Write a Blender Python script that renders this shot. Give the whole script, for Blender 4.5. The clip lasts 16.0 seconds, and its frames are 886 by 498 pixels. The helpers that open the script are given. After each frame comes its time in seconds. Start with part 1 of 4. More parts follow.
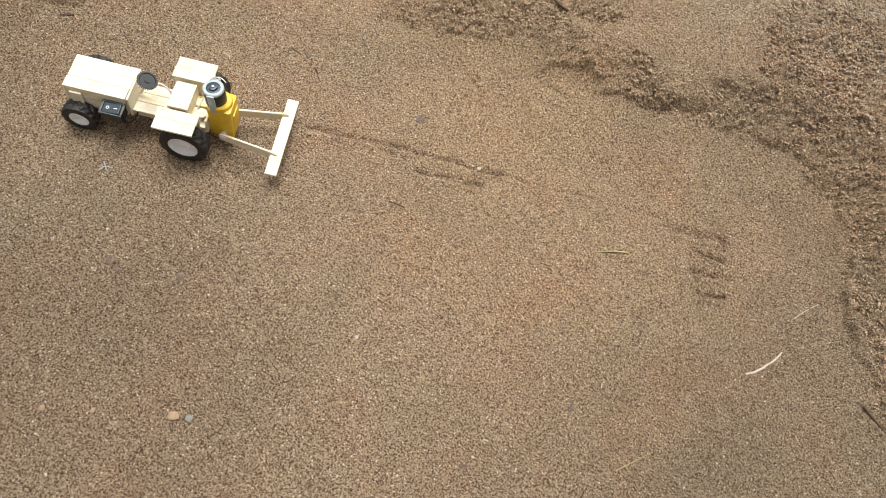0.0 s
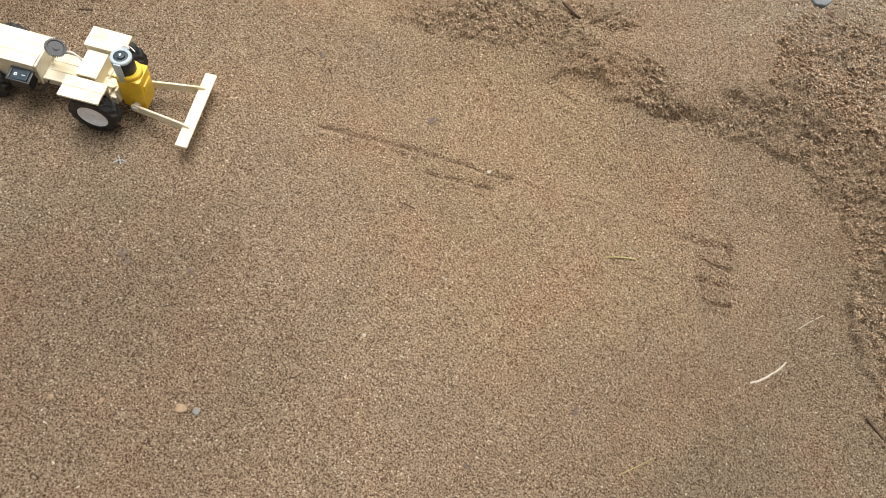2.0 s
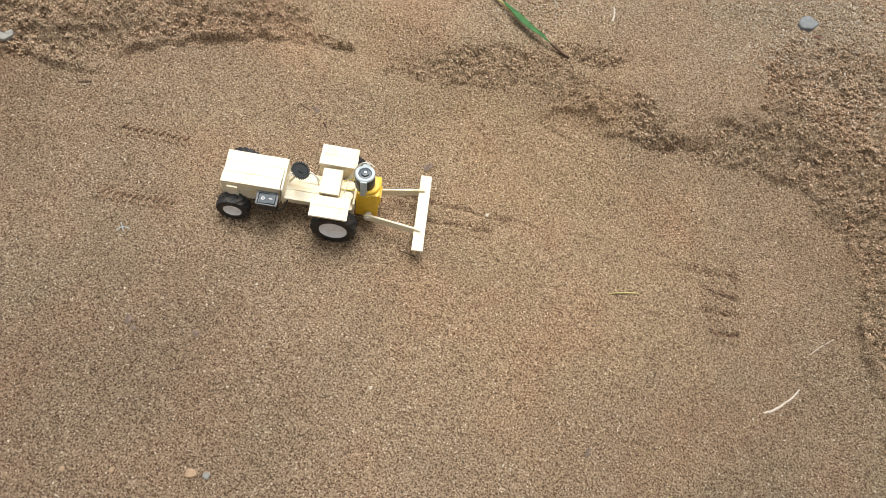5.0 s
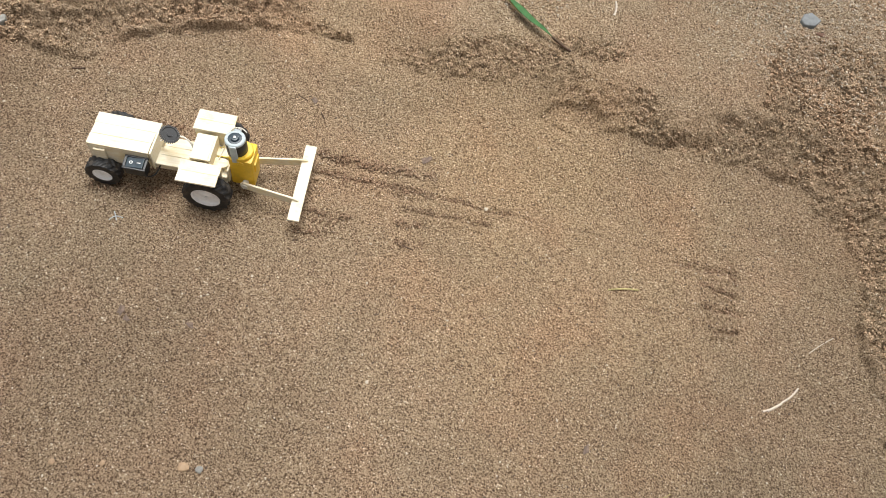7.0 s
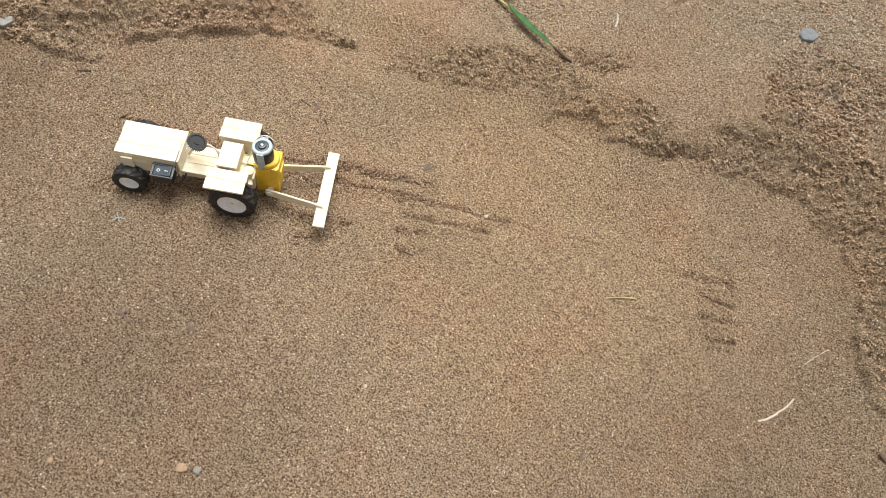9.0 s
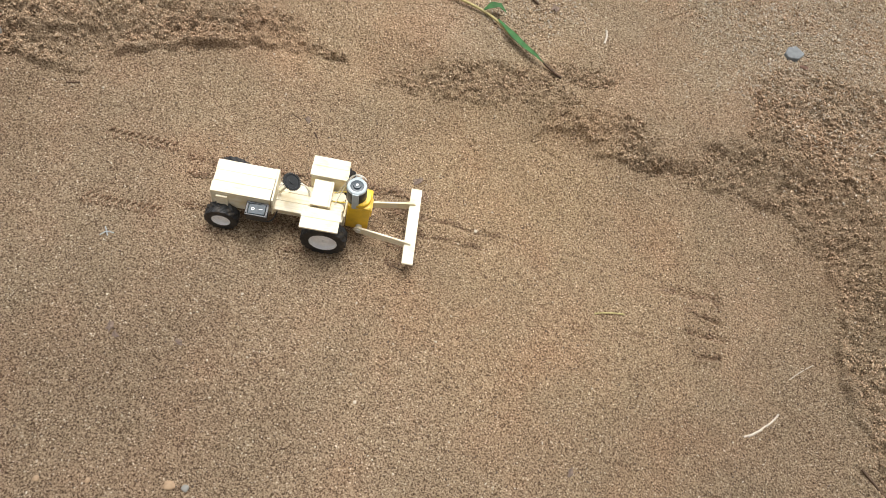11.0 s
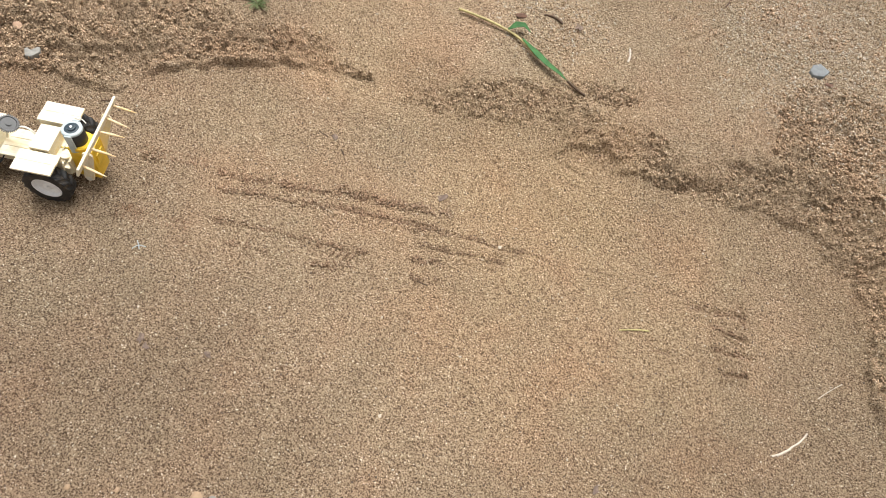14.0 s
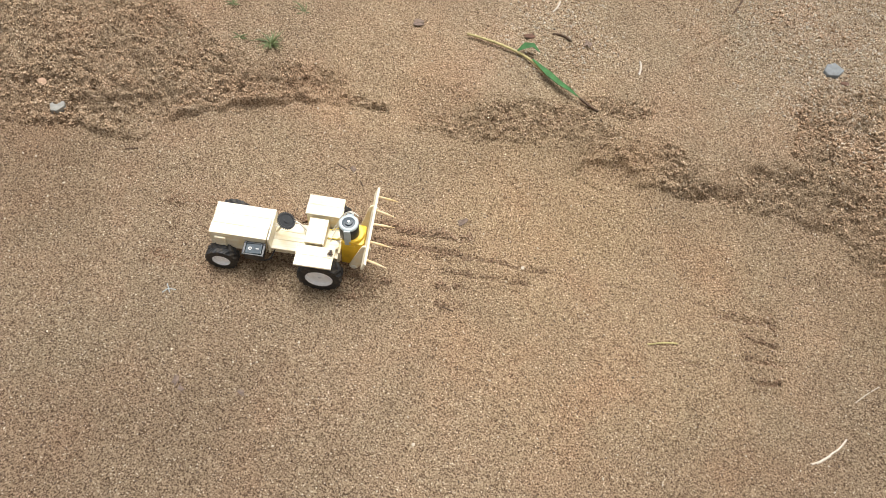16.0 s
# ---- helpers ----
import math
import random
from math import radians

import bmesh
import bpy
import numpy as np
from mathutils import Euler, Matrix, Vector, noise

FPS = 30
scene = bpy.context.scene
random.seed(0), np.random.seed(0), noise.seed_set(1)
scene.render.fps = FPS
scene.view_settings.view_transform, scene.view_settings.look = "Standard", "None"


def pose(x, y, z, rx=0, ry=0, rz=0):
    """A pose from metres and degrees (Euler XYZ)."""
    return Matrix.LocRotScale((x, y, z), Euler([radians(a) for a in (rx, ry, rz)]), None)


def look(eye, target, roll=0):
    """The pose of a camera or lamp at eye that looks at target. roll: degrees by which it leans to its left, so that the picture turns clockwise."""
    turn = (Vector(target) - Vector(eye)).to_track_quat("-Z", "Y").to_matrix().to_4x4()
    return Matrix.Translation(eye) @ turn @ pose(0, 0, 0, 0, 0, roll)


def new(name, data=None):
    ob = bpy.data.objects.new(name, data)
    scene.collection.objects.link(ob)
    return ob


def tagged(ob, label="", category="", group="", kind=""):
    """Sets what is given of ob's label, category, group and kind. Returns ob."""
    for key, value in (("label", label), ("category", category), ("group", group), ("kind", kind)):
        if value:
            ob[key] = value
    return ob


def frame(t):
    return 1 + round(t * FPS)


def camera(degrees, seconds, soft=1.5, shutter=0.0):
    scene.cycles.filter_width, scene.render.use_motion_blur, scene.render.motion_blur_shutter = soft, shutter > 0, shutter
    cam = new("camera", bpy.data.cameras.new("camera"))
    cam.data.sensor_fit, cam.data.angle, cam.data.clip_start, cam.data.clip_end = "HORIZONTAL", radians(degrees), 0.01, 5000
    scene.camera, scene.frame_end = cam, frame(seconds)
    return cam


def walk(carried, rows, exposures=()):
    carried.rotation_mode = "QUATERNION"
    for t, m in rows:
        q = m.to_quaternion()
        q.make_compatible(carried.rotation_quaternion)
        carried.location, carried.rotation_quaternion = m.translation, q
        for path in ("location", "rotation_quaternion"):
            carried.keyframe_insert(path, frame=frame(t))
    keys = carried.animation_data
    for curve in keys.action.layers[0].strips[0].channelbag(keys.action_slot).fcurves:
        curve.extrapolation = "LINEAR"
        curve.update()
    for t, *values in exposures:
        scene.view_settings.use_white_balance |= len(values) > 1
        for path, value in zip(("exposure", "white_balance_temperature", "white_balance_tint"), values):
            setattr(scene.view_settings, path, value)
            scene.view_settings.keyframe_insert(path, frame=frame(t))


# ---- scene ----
cam = camera(65.36, 16.0, soft=0.7)
PATH = [
    (0, (0.0390, -0.2871, 0.5247), (0.0383, 0.0040, -0.0565), 24.15),
    (0.5, (0.0395, -0.2872, 0.5269), (0.0374, 0.0076, -0.0524), 23.87),
    (1, (0.0414, -0.2915, 0.5266), (0.0390, 0.0033, -0.0527), 24.07),
    (1.5, (0.0386, -0.2939, 0.5268), (0.0355, 0.0032, -0.0513), 24.91),
    (2, (0.0355, -0.2952, 0.5251), (0.0308, 0.0008, -0.0536), 24.93),
    (2.5, (0.0341, -0.2891, 0.5246), (0.0282, 0.0034, -0.0558), 24.31),
    (3, (0.0374, -0.2869, 0.5229), (0.0346, 0.0072, -0.0568), 24.31),
    (3.5, (0.0465, -0.2859, 0.5221), (0.0503, 0.0068, -0.0583), 24.85),
    (4, (0.0478, -0.2867, 0.5237), (0.0543, 0.0079, -0.0557), 25.58),
    (4.5, (0.0438, -0.2826, 0.5310), (0.0434, 0.0197, -0.0444), 24.82),
    (5, (0.0394, -0.2801, 0.5359), (0.0119, 0.0328, -0.0332), 17.94),
    (7.3, (0.0348, -0.2812, 0.5270), (0.0141, 0.0320, -0.0422), 19.88),
    (7.5, (0.0326, -0.2821, 0.5274), (0.0099, 0.0312, -0.0417), 19.68),
    (8, (0.0295, -0.2837, 0.5320), (0.0049, 0.0356, -0.0336), 20.05),
    (8.5, (0.0331, -0.2910, 0.5290), (0.0098, 0.0286, -0.0365), 20.57),
    (9, (0.0357, -0.2853, 0.5300), (0.0136, 0.0351, -0.0351), 20.40),
    (9.2, (0.0367, -0.2821, 0.5315), (0.0157, 0.0396, -0.0328), 20.46),
    (11.3, (0.0283, -0.2790, 0.5380), (0.0162, 0.0506, -0.0221), 22.47),
    (11.5, (0.0310, -0.2788, 0.5398), (0.0111, 0.0555, -0.0173), 21.58),
    (12, (0.0240, -0.2855, 0.5358), (-0.0009, 0.0465, -0.0224), 21.35),
    (12.5, (0.0238, -0.2834, 0.5369), (-0.0033, 0.0459, -0.0228), 20.68),
    (13, (0.0258, -0.2868, 0.5343), (-0.0023, 0.0420, -0.0257), 20.36),
    (13.5, (0.0256, -0.2834, 0.5340), (-0.0024, 0.0465, -0.0253), 20.28),
    (14, (0.0258, -0.2863, 0.5372), (-0.0097, 0.0490, -0.0185), 19.24),
    (14.5, (0.0213, -0.2845, 0.5460), (-0.0361, 0.0494, -0.0087), 14.04),
    (15, (0.0201, -0.2863, 0.5484), (-0.0508, 0.0487, -0.0041), 11.15),
    (15.5, (0.0162, -0.2835, 0.5465), (-0.0528, 0.0527, -0.0055), 11.55),
    (16, (0.0228, -0.2795, 0.5478), (-0.0377, 0.0566, -0.0052), 12.22),
]
walk(cam, [(t, look(eye, target, roll)) for t, eye, target, roll in PATH],
     [(0.0, 0.20), (3.5, 0.18), (5.0, 0.22), (9.0, 0.23), (12.0, 0.22), (12.5, 0.32), (13.5, 0.40), (14.5, 0.50), (15.0, 0.46), (16.0, 0.40)])

# ---- light ----
world = bpy.data.worlds.new("overcast_sky")
scene.world = world
world.use_nodes = True
wn = world.node_tree
sky = wn.nodes.new("ShaderNodeTexSky")
sky.sky_type = "NISHITA"
sky.sun_disc = False
sky.sun_elevation = radians(73)
sky.sun_rotation = radians(-19)
sky.air_density, sky.dust_density, sky.ozone_density = 1.0, 4.0, 1.0
grey = wn.nodes.new("ShaderNodeRGBToBW")
veil = wn.nodes.new("ShaderNodeMix")
veil.data_type = "RGBA"
veil.inputs["Factor"].default_value = 0.97
wn.links.new(sky.outputs[0], grey.inputs[0])
wn.links.new(sky.outputs[0], veil.inputs["A"])
wn.links.new(grey.outputs[0], veil.inputs["B"])
cloud_tint = wn.nodes.new("ShaderNodeMix")
cloud_tint.data_type, cloud_tint.blend_type = "RGBA", "MULTIPLY"
cloud_tint.inputs["Factor"].default_value = 1.0
cloud_tint.inputs["B"].default_value = (1.0, 0.965, 0.92, 1)
wn.links.new(veil.outputs["Result"], cloud_tint.inputs["A"])
wn.links.new(cloud_tint.outputs["Result"], wn.nodes["Background"].inputs[0])
wn.nodes["Background"].inputs[1].default_value = 0.15
sun_data = bpy.data.lights.new("sun", "SUN")
sun_data.energy, sun_data.angle, sun_data.color = 2.9, radians(40), (1.0, 0.98, 0.945)
sun = new("sun", sun_data)
sun.matrix_world = look((-0.2, 0.58, 2.0), (0, 0, 0))


# ---- materials ----
def material(name, rough=0.8, metal=0.0):
    m = bpy.data.materials.new(name)
    m.use_nodes = True
    nt = m.node_tree
    b = nt.nodes["Principled BSDF"]
    b.inputs["Roughness"].default_value = rough
    b.inputs["Metallic"].default_value = metal
    return m, nt, b


def coords(nt, kind="Object"):
    return nt.nodes.new("ShaderNodeTexCoord").outputs[kind]


def noise_tex(nt, co, scale, detail=3.0, rough=0.6):
    n = nt.nodes.new("ShaderNodeTexNoise")
    n.inputs["Scale"].default_value = scale
    n.inputs["Detail"].default_value = detail
    n.inputs["Roughness"].default_value = rough
    nt.links.new(co, n.inputs["Vector"])
    return n.outputs["Fac"]


def ramp(nt, fac, stops):
    r = nt.nodes.new("ShaderNodeValToRGB")
    while len(r.color_ramp.elements) < len(stops):
        r.color_ramp.elements.new(0.5)
    for e, (p, c) in zip(r.color_ramp.elements, stops):
        e.position, e.color = p, (*c, 1)
    nt.links.new(fac, r.inputs["Fac"])
    return r.outputs["Color"]


def mixed(nt, fac, a, b, blend="MIX"):
    x = nt.nodes.new("ShaderNodeMix")
    x.data_type, x.blend_type = "RGBA", blend
    for sock, v in ((x.inputs["Factor"], fac), (x.inputs["A"], a), (x.inputs["B"], b)):
        if isinstance(v, (int, float)):
            sock.default_value = v
        elif isinstance(v, tuple):
            sock.default_value = (*v, 1)
        else:
            nt.links.new(v, sock)
    return x.outputs["Result"]


def bump(nt, b, height, strength, distance):
    n = nt.nodes.new("ShaderNodeBump")
    n.inputs["Strength"].default_value = strength
    n.inputs["Distance"].default_value = distance
    nt.links.new(height, n.inputs["Height"])
    nt.links.new(n.outputs["Normal"], b.inputs["Normal"])


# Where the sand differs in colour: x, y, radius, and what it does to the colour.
# Paler bank, gravelly grey at its back; greyish, pinkish low side with shade painted in.
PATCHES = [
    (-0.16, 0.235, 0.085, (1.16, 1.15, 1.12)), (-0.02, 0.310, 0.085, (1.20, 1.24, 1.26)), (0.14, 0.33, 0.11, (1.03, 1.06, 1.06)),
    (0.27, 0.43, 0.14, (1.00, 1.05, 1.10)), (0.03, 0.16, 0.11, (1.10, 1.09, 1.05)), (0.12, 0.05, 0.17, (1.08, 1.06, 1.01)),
    # Tints below 1 also paint in the view's dimmer corners and right edge.
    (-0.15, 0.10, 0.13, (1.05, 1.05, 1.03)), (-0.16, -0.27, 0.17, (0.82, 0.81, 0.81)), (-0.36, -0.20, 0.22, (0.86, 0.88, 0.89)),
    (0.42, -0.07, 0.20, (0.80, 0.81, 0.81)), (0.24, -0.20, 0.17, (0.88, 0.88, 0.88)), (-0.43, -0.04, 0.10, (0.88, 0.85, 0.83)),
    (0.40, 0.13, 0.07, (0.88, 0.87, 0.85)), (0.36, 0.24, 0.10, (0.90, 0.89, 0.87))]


def sand_material(name, tone=1.0, red=0.0, patches=(), relief=1.0):
    m, nt, b = material(name, 0.9)
    co = coords(nt)
    vor = nt.nodes.new("ShaderNodeTexVoronoi")
    vor.inputs["Scale"].default_value = 1050
    nt.links.new(co, vor.inputs["Vector"])
    sep = nt.nodes.new("ShaderNodeSeparateColor")
    nt.links.new(vor.outputs["Color"], sep.inputs[0])
    k = tone
    grains = ramp(nt, sep.outputs[0], [
        (0.0, (0.13 * k, 0.087 * k, 0.058 * k)), (0.12, (0.24 * k, 0.168 * k, 0.112 * k)), (0.3, (0.35 * k, (0.259 - 0.022 * red) * k, (0.173 - 0.014 * red) * k)),
        (0.8, (0.425 * k, (0.320 - 0.022 * red) * k, (0.217 - 0.016 * red) * k)), (0.96, (0.50 * k, 0.385 * k, 0.275 * k)), (1.0, (0.74 * k, 0.64 * k, 0.51 * k))])
    # Shade in the gaps between grains, painted as dark noise; loose dark grains in clusters
    gap_shade = ramp(nt, noise_tex(nt, co, 700, 2, 0.62), [(0.37, (0.37, 0.31, 0.26)), (0.48, (0.96, 0.94, 0.92)), (0.63, (1.24, 1.24, 1.23))])
    c = mixed(nt, 1.0, grains, gap_shade, "MULTIPLY")
    clots = ramp(nt, noise_tex(nt, co, 170, 3, 0.7), [(0.30, (0.60, 0.57, 0.55)), (0.40, (1, 1, 1)), (0.68, (1.05, 1.05, 1.05))])
    c = mixed(nt, 0.45, c, clots, "MULTIPLY")
    hue = ramp(nt, noise_tex(nt, co, 11, 4, 0.6), [(0.32, (0.955, 0.985, 0.985)), (0.5, (1, 1, 1)), (0.68, (1.05, 0.985, 0.965))])
    c = mixed(nt, 1.0, c, hue, "MULTIPLY")
    stain = ramp(nt, noise_tex(nt, co, 28, 5, 0.7), [(0.3, (0.86, 0.84, 0.83)), (0.52, (1, 1, 1))])
    c = mixed(nt, 0.5, c, stain, "MULTIPLY")
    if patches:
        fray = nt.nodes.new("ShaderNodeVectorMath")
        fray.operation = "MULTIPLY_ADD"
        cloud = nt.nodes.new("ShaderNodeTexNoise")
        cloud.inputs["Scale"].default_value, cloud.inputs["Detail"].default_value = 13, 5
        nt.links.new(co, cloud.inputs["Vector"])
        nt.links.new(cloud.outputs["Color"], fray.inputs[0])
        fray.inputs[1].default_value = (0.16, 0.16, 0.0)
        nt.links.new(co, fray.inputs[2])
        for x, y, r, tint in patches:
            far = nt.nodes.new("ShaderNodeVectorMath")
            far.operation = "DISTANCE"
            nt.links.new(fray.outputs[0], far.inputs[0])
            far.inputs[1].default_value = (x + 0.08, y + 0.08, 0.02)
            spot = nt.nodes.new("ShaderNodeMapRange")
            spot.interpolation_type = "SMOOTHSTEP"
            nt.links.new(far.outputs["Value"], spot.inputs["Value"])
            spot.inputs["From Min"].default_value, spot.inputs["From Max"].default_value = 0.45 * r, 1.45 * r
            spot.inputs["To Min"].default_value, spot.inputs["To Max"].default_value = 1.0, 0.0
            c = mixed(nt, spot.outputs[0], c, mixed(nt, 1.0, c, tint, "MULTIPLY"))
    nt.links.new(c, b.inputs["Base Color"])
    b.inputs["Specular IOR Level"].default_value = 0.2
    h = nt.nodes.new("ShaderNodeMath")
    h.operation = "MULTIPLY_ADD"
    nt.links.new(noise_tex(nt, co, 520, 3, 0.65), h.inputs[0])
    h.inputs[1].default_value = 2.2
    nt.links.new(sep.outputs[1], h.inputs[2])
    bump(nt, b, h.outputs[0], relief, 0.0016)
    return m


def wood_material(name, light, dark, scale=1.0):
    m, nt, b = material(name, 0.62)
    co = coords(nt)
    mp = nt.nodes.new("ShaderNodeMapping")
    mp.inputs["Scale"].default_value = (30 * scale, 600 * scale, 600 * scale)
    nt.links.new(co, mp.inputs["Vector"])
    info = nt.nodes.new("ShaderNodeObjectInfo")
    off = nt.nodes.new("ShaderNodeVectorMath")
    off.operation = "ADD"
    nt.links.new(mp.outputs[0], off.inputs[0])
    wide = nt.nodes.new("ShaderNodeMath")
    wide.operation = "MULTIPLY"
    wide.inputs[1].default_value = 57.0
    nt.links.new(info.outputs["Random"], wide.inputs[0])
    nt.links.new(wide.outputs[0], off.inputs[1])
    f = noise_tex(nt, off.outputs[0], 1.0, 4, 0.6)
    c = ramp(nt, f, [(0.28, dark), (0.62, light)])
    tone = ramp(nt, info.outputs["Random"], [(0.0, (0.94, 0.92, 0.86)), (1.0, (1.0, 1.0, 1.0))])
    c = mixed(nt, 1.0, c, tone, "MULTIPLY")
    blot = ramp(nt, noise_tex(nt, co, 75, 3), [(0.34, (0.97, 0.90, 0.70)), (0.50, (1, 1, 1))])
    c = mixed(nt, 0.8, c, blot, "MULTIPLY")
    nt.links.new(c, b.inputs["Base Color"])
    bump(nt, b, f, 0.25, 0.0004)
    return m


def plain_material(name, colour, rough, var=0.15, scale=300, relief=0.2, metal=0.0):
    m, nt, b = material(name, rough, metal)
    co = coords(nt)
    f = noise_tex(nt, co, scale, 4)
    lo, hi = (tuple(min(1.0, v * k) for v in colour) for k in (1 - var, 1 + var))
    nt.links.new(ramp(nt, f, [(0.3, lo), (0.7, hi)]), b.inputs["Base Color"])
    bump(nt, b, f, relief, 0.0004)
    return m


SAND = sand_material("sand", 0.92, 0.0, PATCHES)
DAMP = sand_material("damp_sand", 0.78, 1.1, (), 0.6)
CLOD = sand_material("clod_sand", 1.06, 0.35, (), 0.4)
WOOD = wood_material("birch_stick", (0.86, 0.815, 0.69), (0.78, 0.69, 0.50))
PICK = wood_material("toothpick_wood", (0.82, 0.66, 0.44), (0.66, 0.48, 0.26))


def tyre_material():
    m, nt, b = material("tyre_rubber", 0.55)
    co = coords(nt)
    dust = ramp(nt, noise_tex(nt, co, 160, 5, 0.7), [(0.5, (0.012, 0.013, 0.015)), (0.78, (0.11, 0.085, 0.06))])
    nt.links.new(dust, b.inputs["Base Color"])
    bump(nt, b, noise_tex(nt, co, 900, 2), 0.3, 0.0003)
    return m


TYRE = tyre_material()
RIM = plain_material("white_plastic_rim", (0.88, 0.89, 0.91), 0.4, 0.08, 200, 0.1)
BLACK = plain_material("black_plastic", (0.016, 0.018, 0.021), 0.35, 0.3, 300, 0.1)
ROCKER = plain_material("dark_blue_black_rocker", (0.024, 0.042, 0.058), 0.3, 0.2, 300, 0.05)
MARK = plain_material("white_paint_mark", (0.8, 0.8, 0.8), 0.5, 0.05, 300, 0.0)
YELLOW = plain_material("yellow_plastic", (0.80, 0.52, 0.035), 0.38, 0.12, 160, 0.1)
STEEL = plain_material("motor_steel", (0.03, 0.033, 0.036), 0.4, 0.2, 200, 0.05, 0.4)
CLIP = plain_material("grey_plastic_clip", (0.40, 0.46, 0.49), 0.45, 0.1, 200, 0.05)
SHAFT = plain_material("bright_steel", (0.75, 0.75, 0.76), 0.25, 0.05, 200, 0.0, 1.0)
PEG = plain_material("milky_plastic", (0.7, 0.68, 0.6), 0.4, 0.05, 200, 0.0)
WIRE = plain_material("white_wire", (0.68, 0.66, 0.6), 0.5, 0.1, 200, 0.0)
WIRE_Y = plain_material("yellow_wire", (0.72, 0.6, 0.05), 0.5, 0.1, 200, 0.0)
LEAF = plain_material("reed_leaf", (0.030, 0.115, 0.028), 0.75, 0.35, 120, 0.3)
STEM = plain_material("pale_stem", (0.42, 0.36, 0.16), 0.7, 0.3, 200, 0.3)
GRASS = plain_material("thin_grass", (0.13, 0.165, 0.065), 0.6, 0.4, 150, 0.2)
STONE_GREY = plain_material("grey_stone", (0.24, 0.235, 0.215), 0.75, 0.25, 160, 0.5)
GRAVEL = plain_material("tan_grey_gravel", (0.43, 0.38, 0.31), 0.8, 0.35, 400, 0.4)
STONE_BLUE = plain_material("blue_grey_stone", (0.165, 0.178, 0.188), 0.8, 0.2, 160, 0.4)
STONE_TAN = plain_material("tan_pebble", (0.36, 0.25, 0.155), 0.7, 0.2, 160, 0.4)
BARK_PALE = plain_material("pinkish_stone", (0.42, 0.28, 0.19), 0.8, 0.2, 200, 0.4)
STONE_WHITE = plain_material("pale_grain", (0.6, 0.53, 0.43), 0.6, 0.2, 300, 0.2)
TWIG_PALE = plain_material("bleached_straw", (0.56, 0.49, 0.42), 0.8, 0.2, 300, 0.4)
TWIG_DARK = plain_material("dark_twig", (0.09, 0.055, 0.035), 0.85, 0.35, 300, 0.5)
DEBRIS = plain_material("dead_leaf", (0.16, 0.115, 0.09), 0.85, 0.4, 250, 0.5)
DARK_GRAIN = plain_material("dark_brown_grain", (0.11, 0.075, 0.052), 0.8, 0.4, 250, 0.3)
BARK = plain_material("brown_bark_chip", (0.12, 0.062, 0.04), 0.85, 0.3, 250, 0.5)


# ---- the ground: a shallow dug hollow in sand with a crumbled bank round it ----
def lattice(x, y, size, seed):
    """Smooth random heights in -1 to 1 with bumps of about that size."""
    rs = np.random.RandomState(seed)
    table = rs.uniform(-1, 1, 4096)
    u, v = x / size + 1000.0, y / size + 1000.0
    i, j = np.floor(u).astype(np.int64), np.floor(v).astype(np.int64)
    fu, fv = u - i, v - j
    fu, fv = fu * fu * (3 - 2 * fu), fv * fv * (3 - 2 * fv)

    def at(a, b):
        return table[(a * 73856093 ^ b * 19349663) & 4095]

    return (at(i, j) * (1 - fu) + at(i + 1, j) * fu) * (1 - fv) + (at(i, j + 1) * (1 - fu) + at(i + 1, j + 1) * fu) * fv


def smooth(v):
    v = np.clip(v, 0, 1)
    return v * v * (3 - 2 * v)


FOOT = [(-3.0, -0.9), (-0.60, -0.03), (-0.472, 0.007), (-0.406, 0.026), (-0.359, 0.046), (-0.341, 0.075), (-0.295, 0.114), (-0.24, 0.153),
        (-0.198, 0.171), (-0.144, 0.179), (-0.109, 0.172), (-0.047, 0.183), (0.03, 0.190), (0.115, 0.193), (0.183, 0.196), (0.23, 0.198),
        (0.28, 0.207), (0.325, 0.208), (0.361, 0.194), (0.384, 0.154), (0.397, 0.101), (0.411, 0.05), (0.429, 0.003), (0.447, -0.025),
        (0.52, -0.15), (1.2, -1.4), (4.0, -6.0)]


def beyond(x, y):
    """Metres past the foot of the bank, below nought in the hollow."""
    best, sign = np.full(x.shape, 1e9), np.ones(x.shape)
    for (ax, ay), (bx, by) in zip(FOOT, FOOT[1:]):
        dx, dy = bx - ax, by - ay
        k = np.clip(((x - ax) * dx + (y - ay) * dy) / (dx * dx + dy * dy), 0, 1)
        d = np.hypot(x - ax - k * dx, y - ay - k * dy)
        side = np.where(dx * (y - ay) - dy * (x - ax) > 0, 1.0, -1.0)
        near = d < best
        best, sign = np.where(near, d, best), np.where(near, side, sign)
    return best * sign


def groove(x, y, ax, ay, bx, by, width):
    dx, dy = bx - ax, by - ay
    k = np.clip(((x - ax) * dx + (y - ay) * dy) / (dx * dx + dy * dy), 0, 1)
    d = np.hypot(x - ax - k * dx, y - ay - k * dy)
    return np.exp(-((d / width) ** 2))


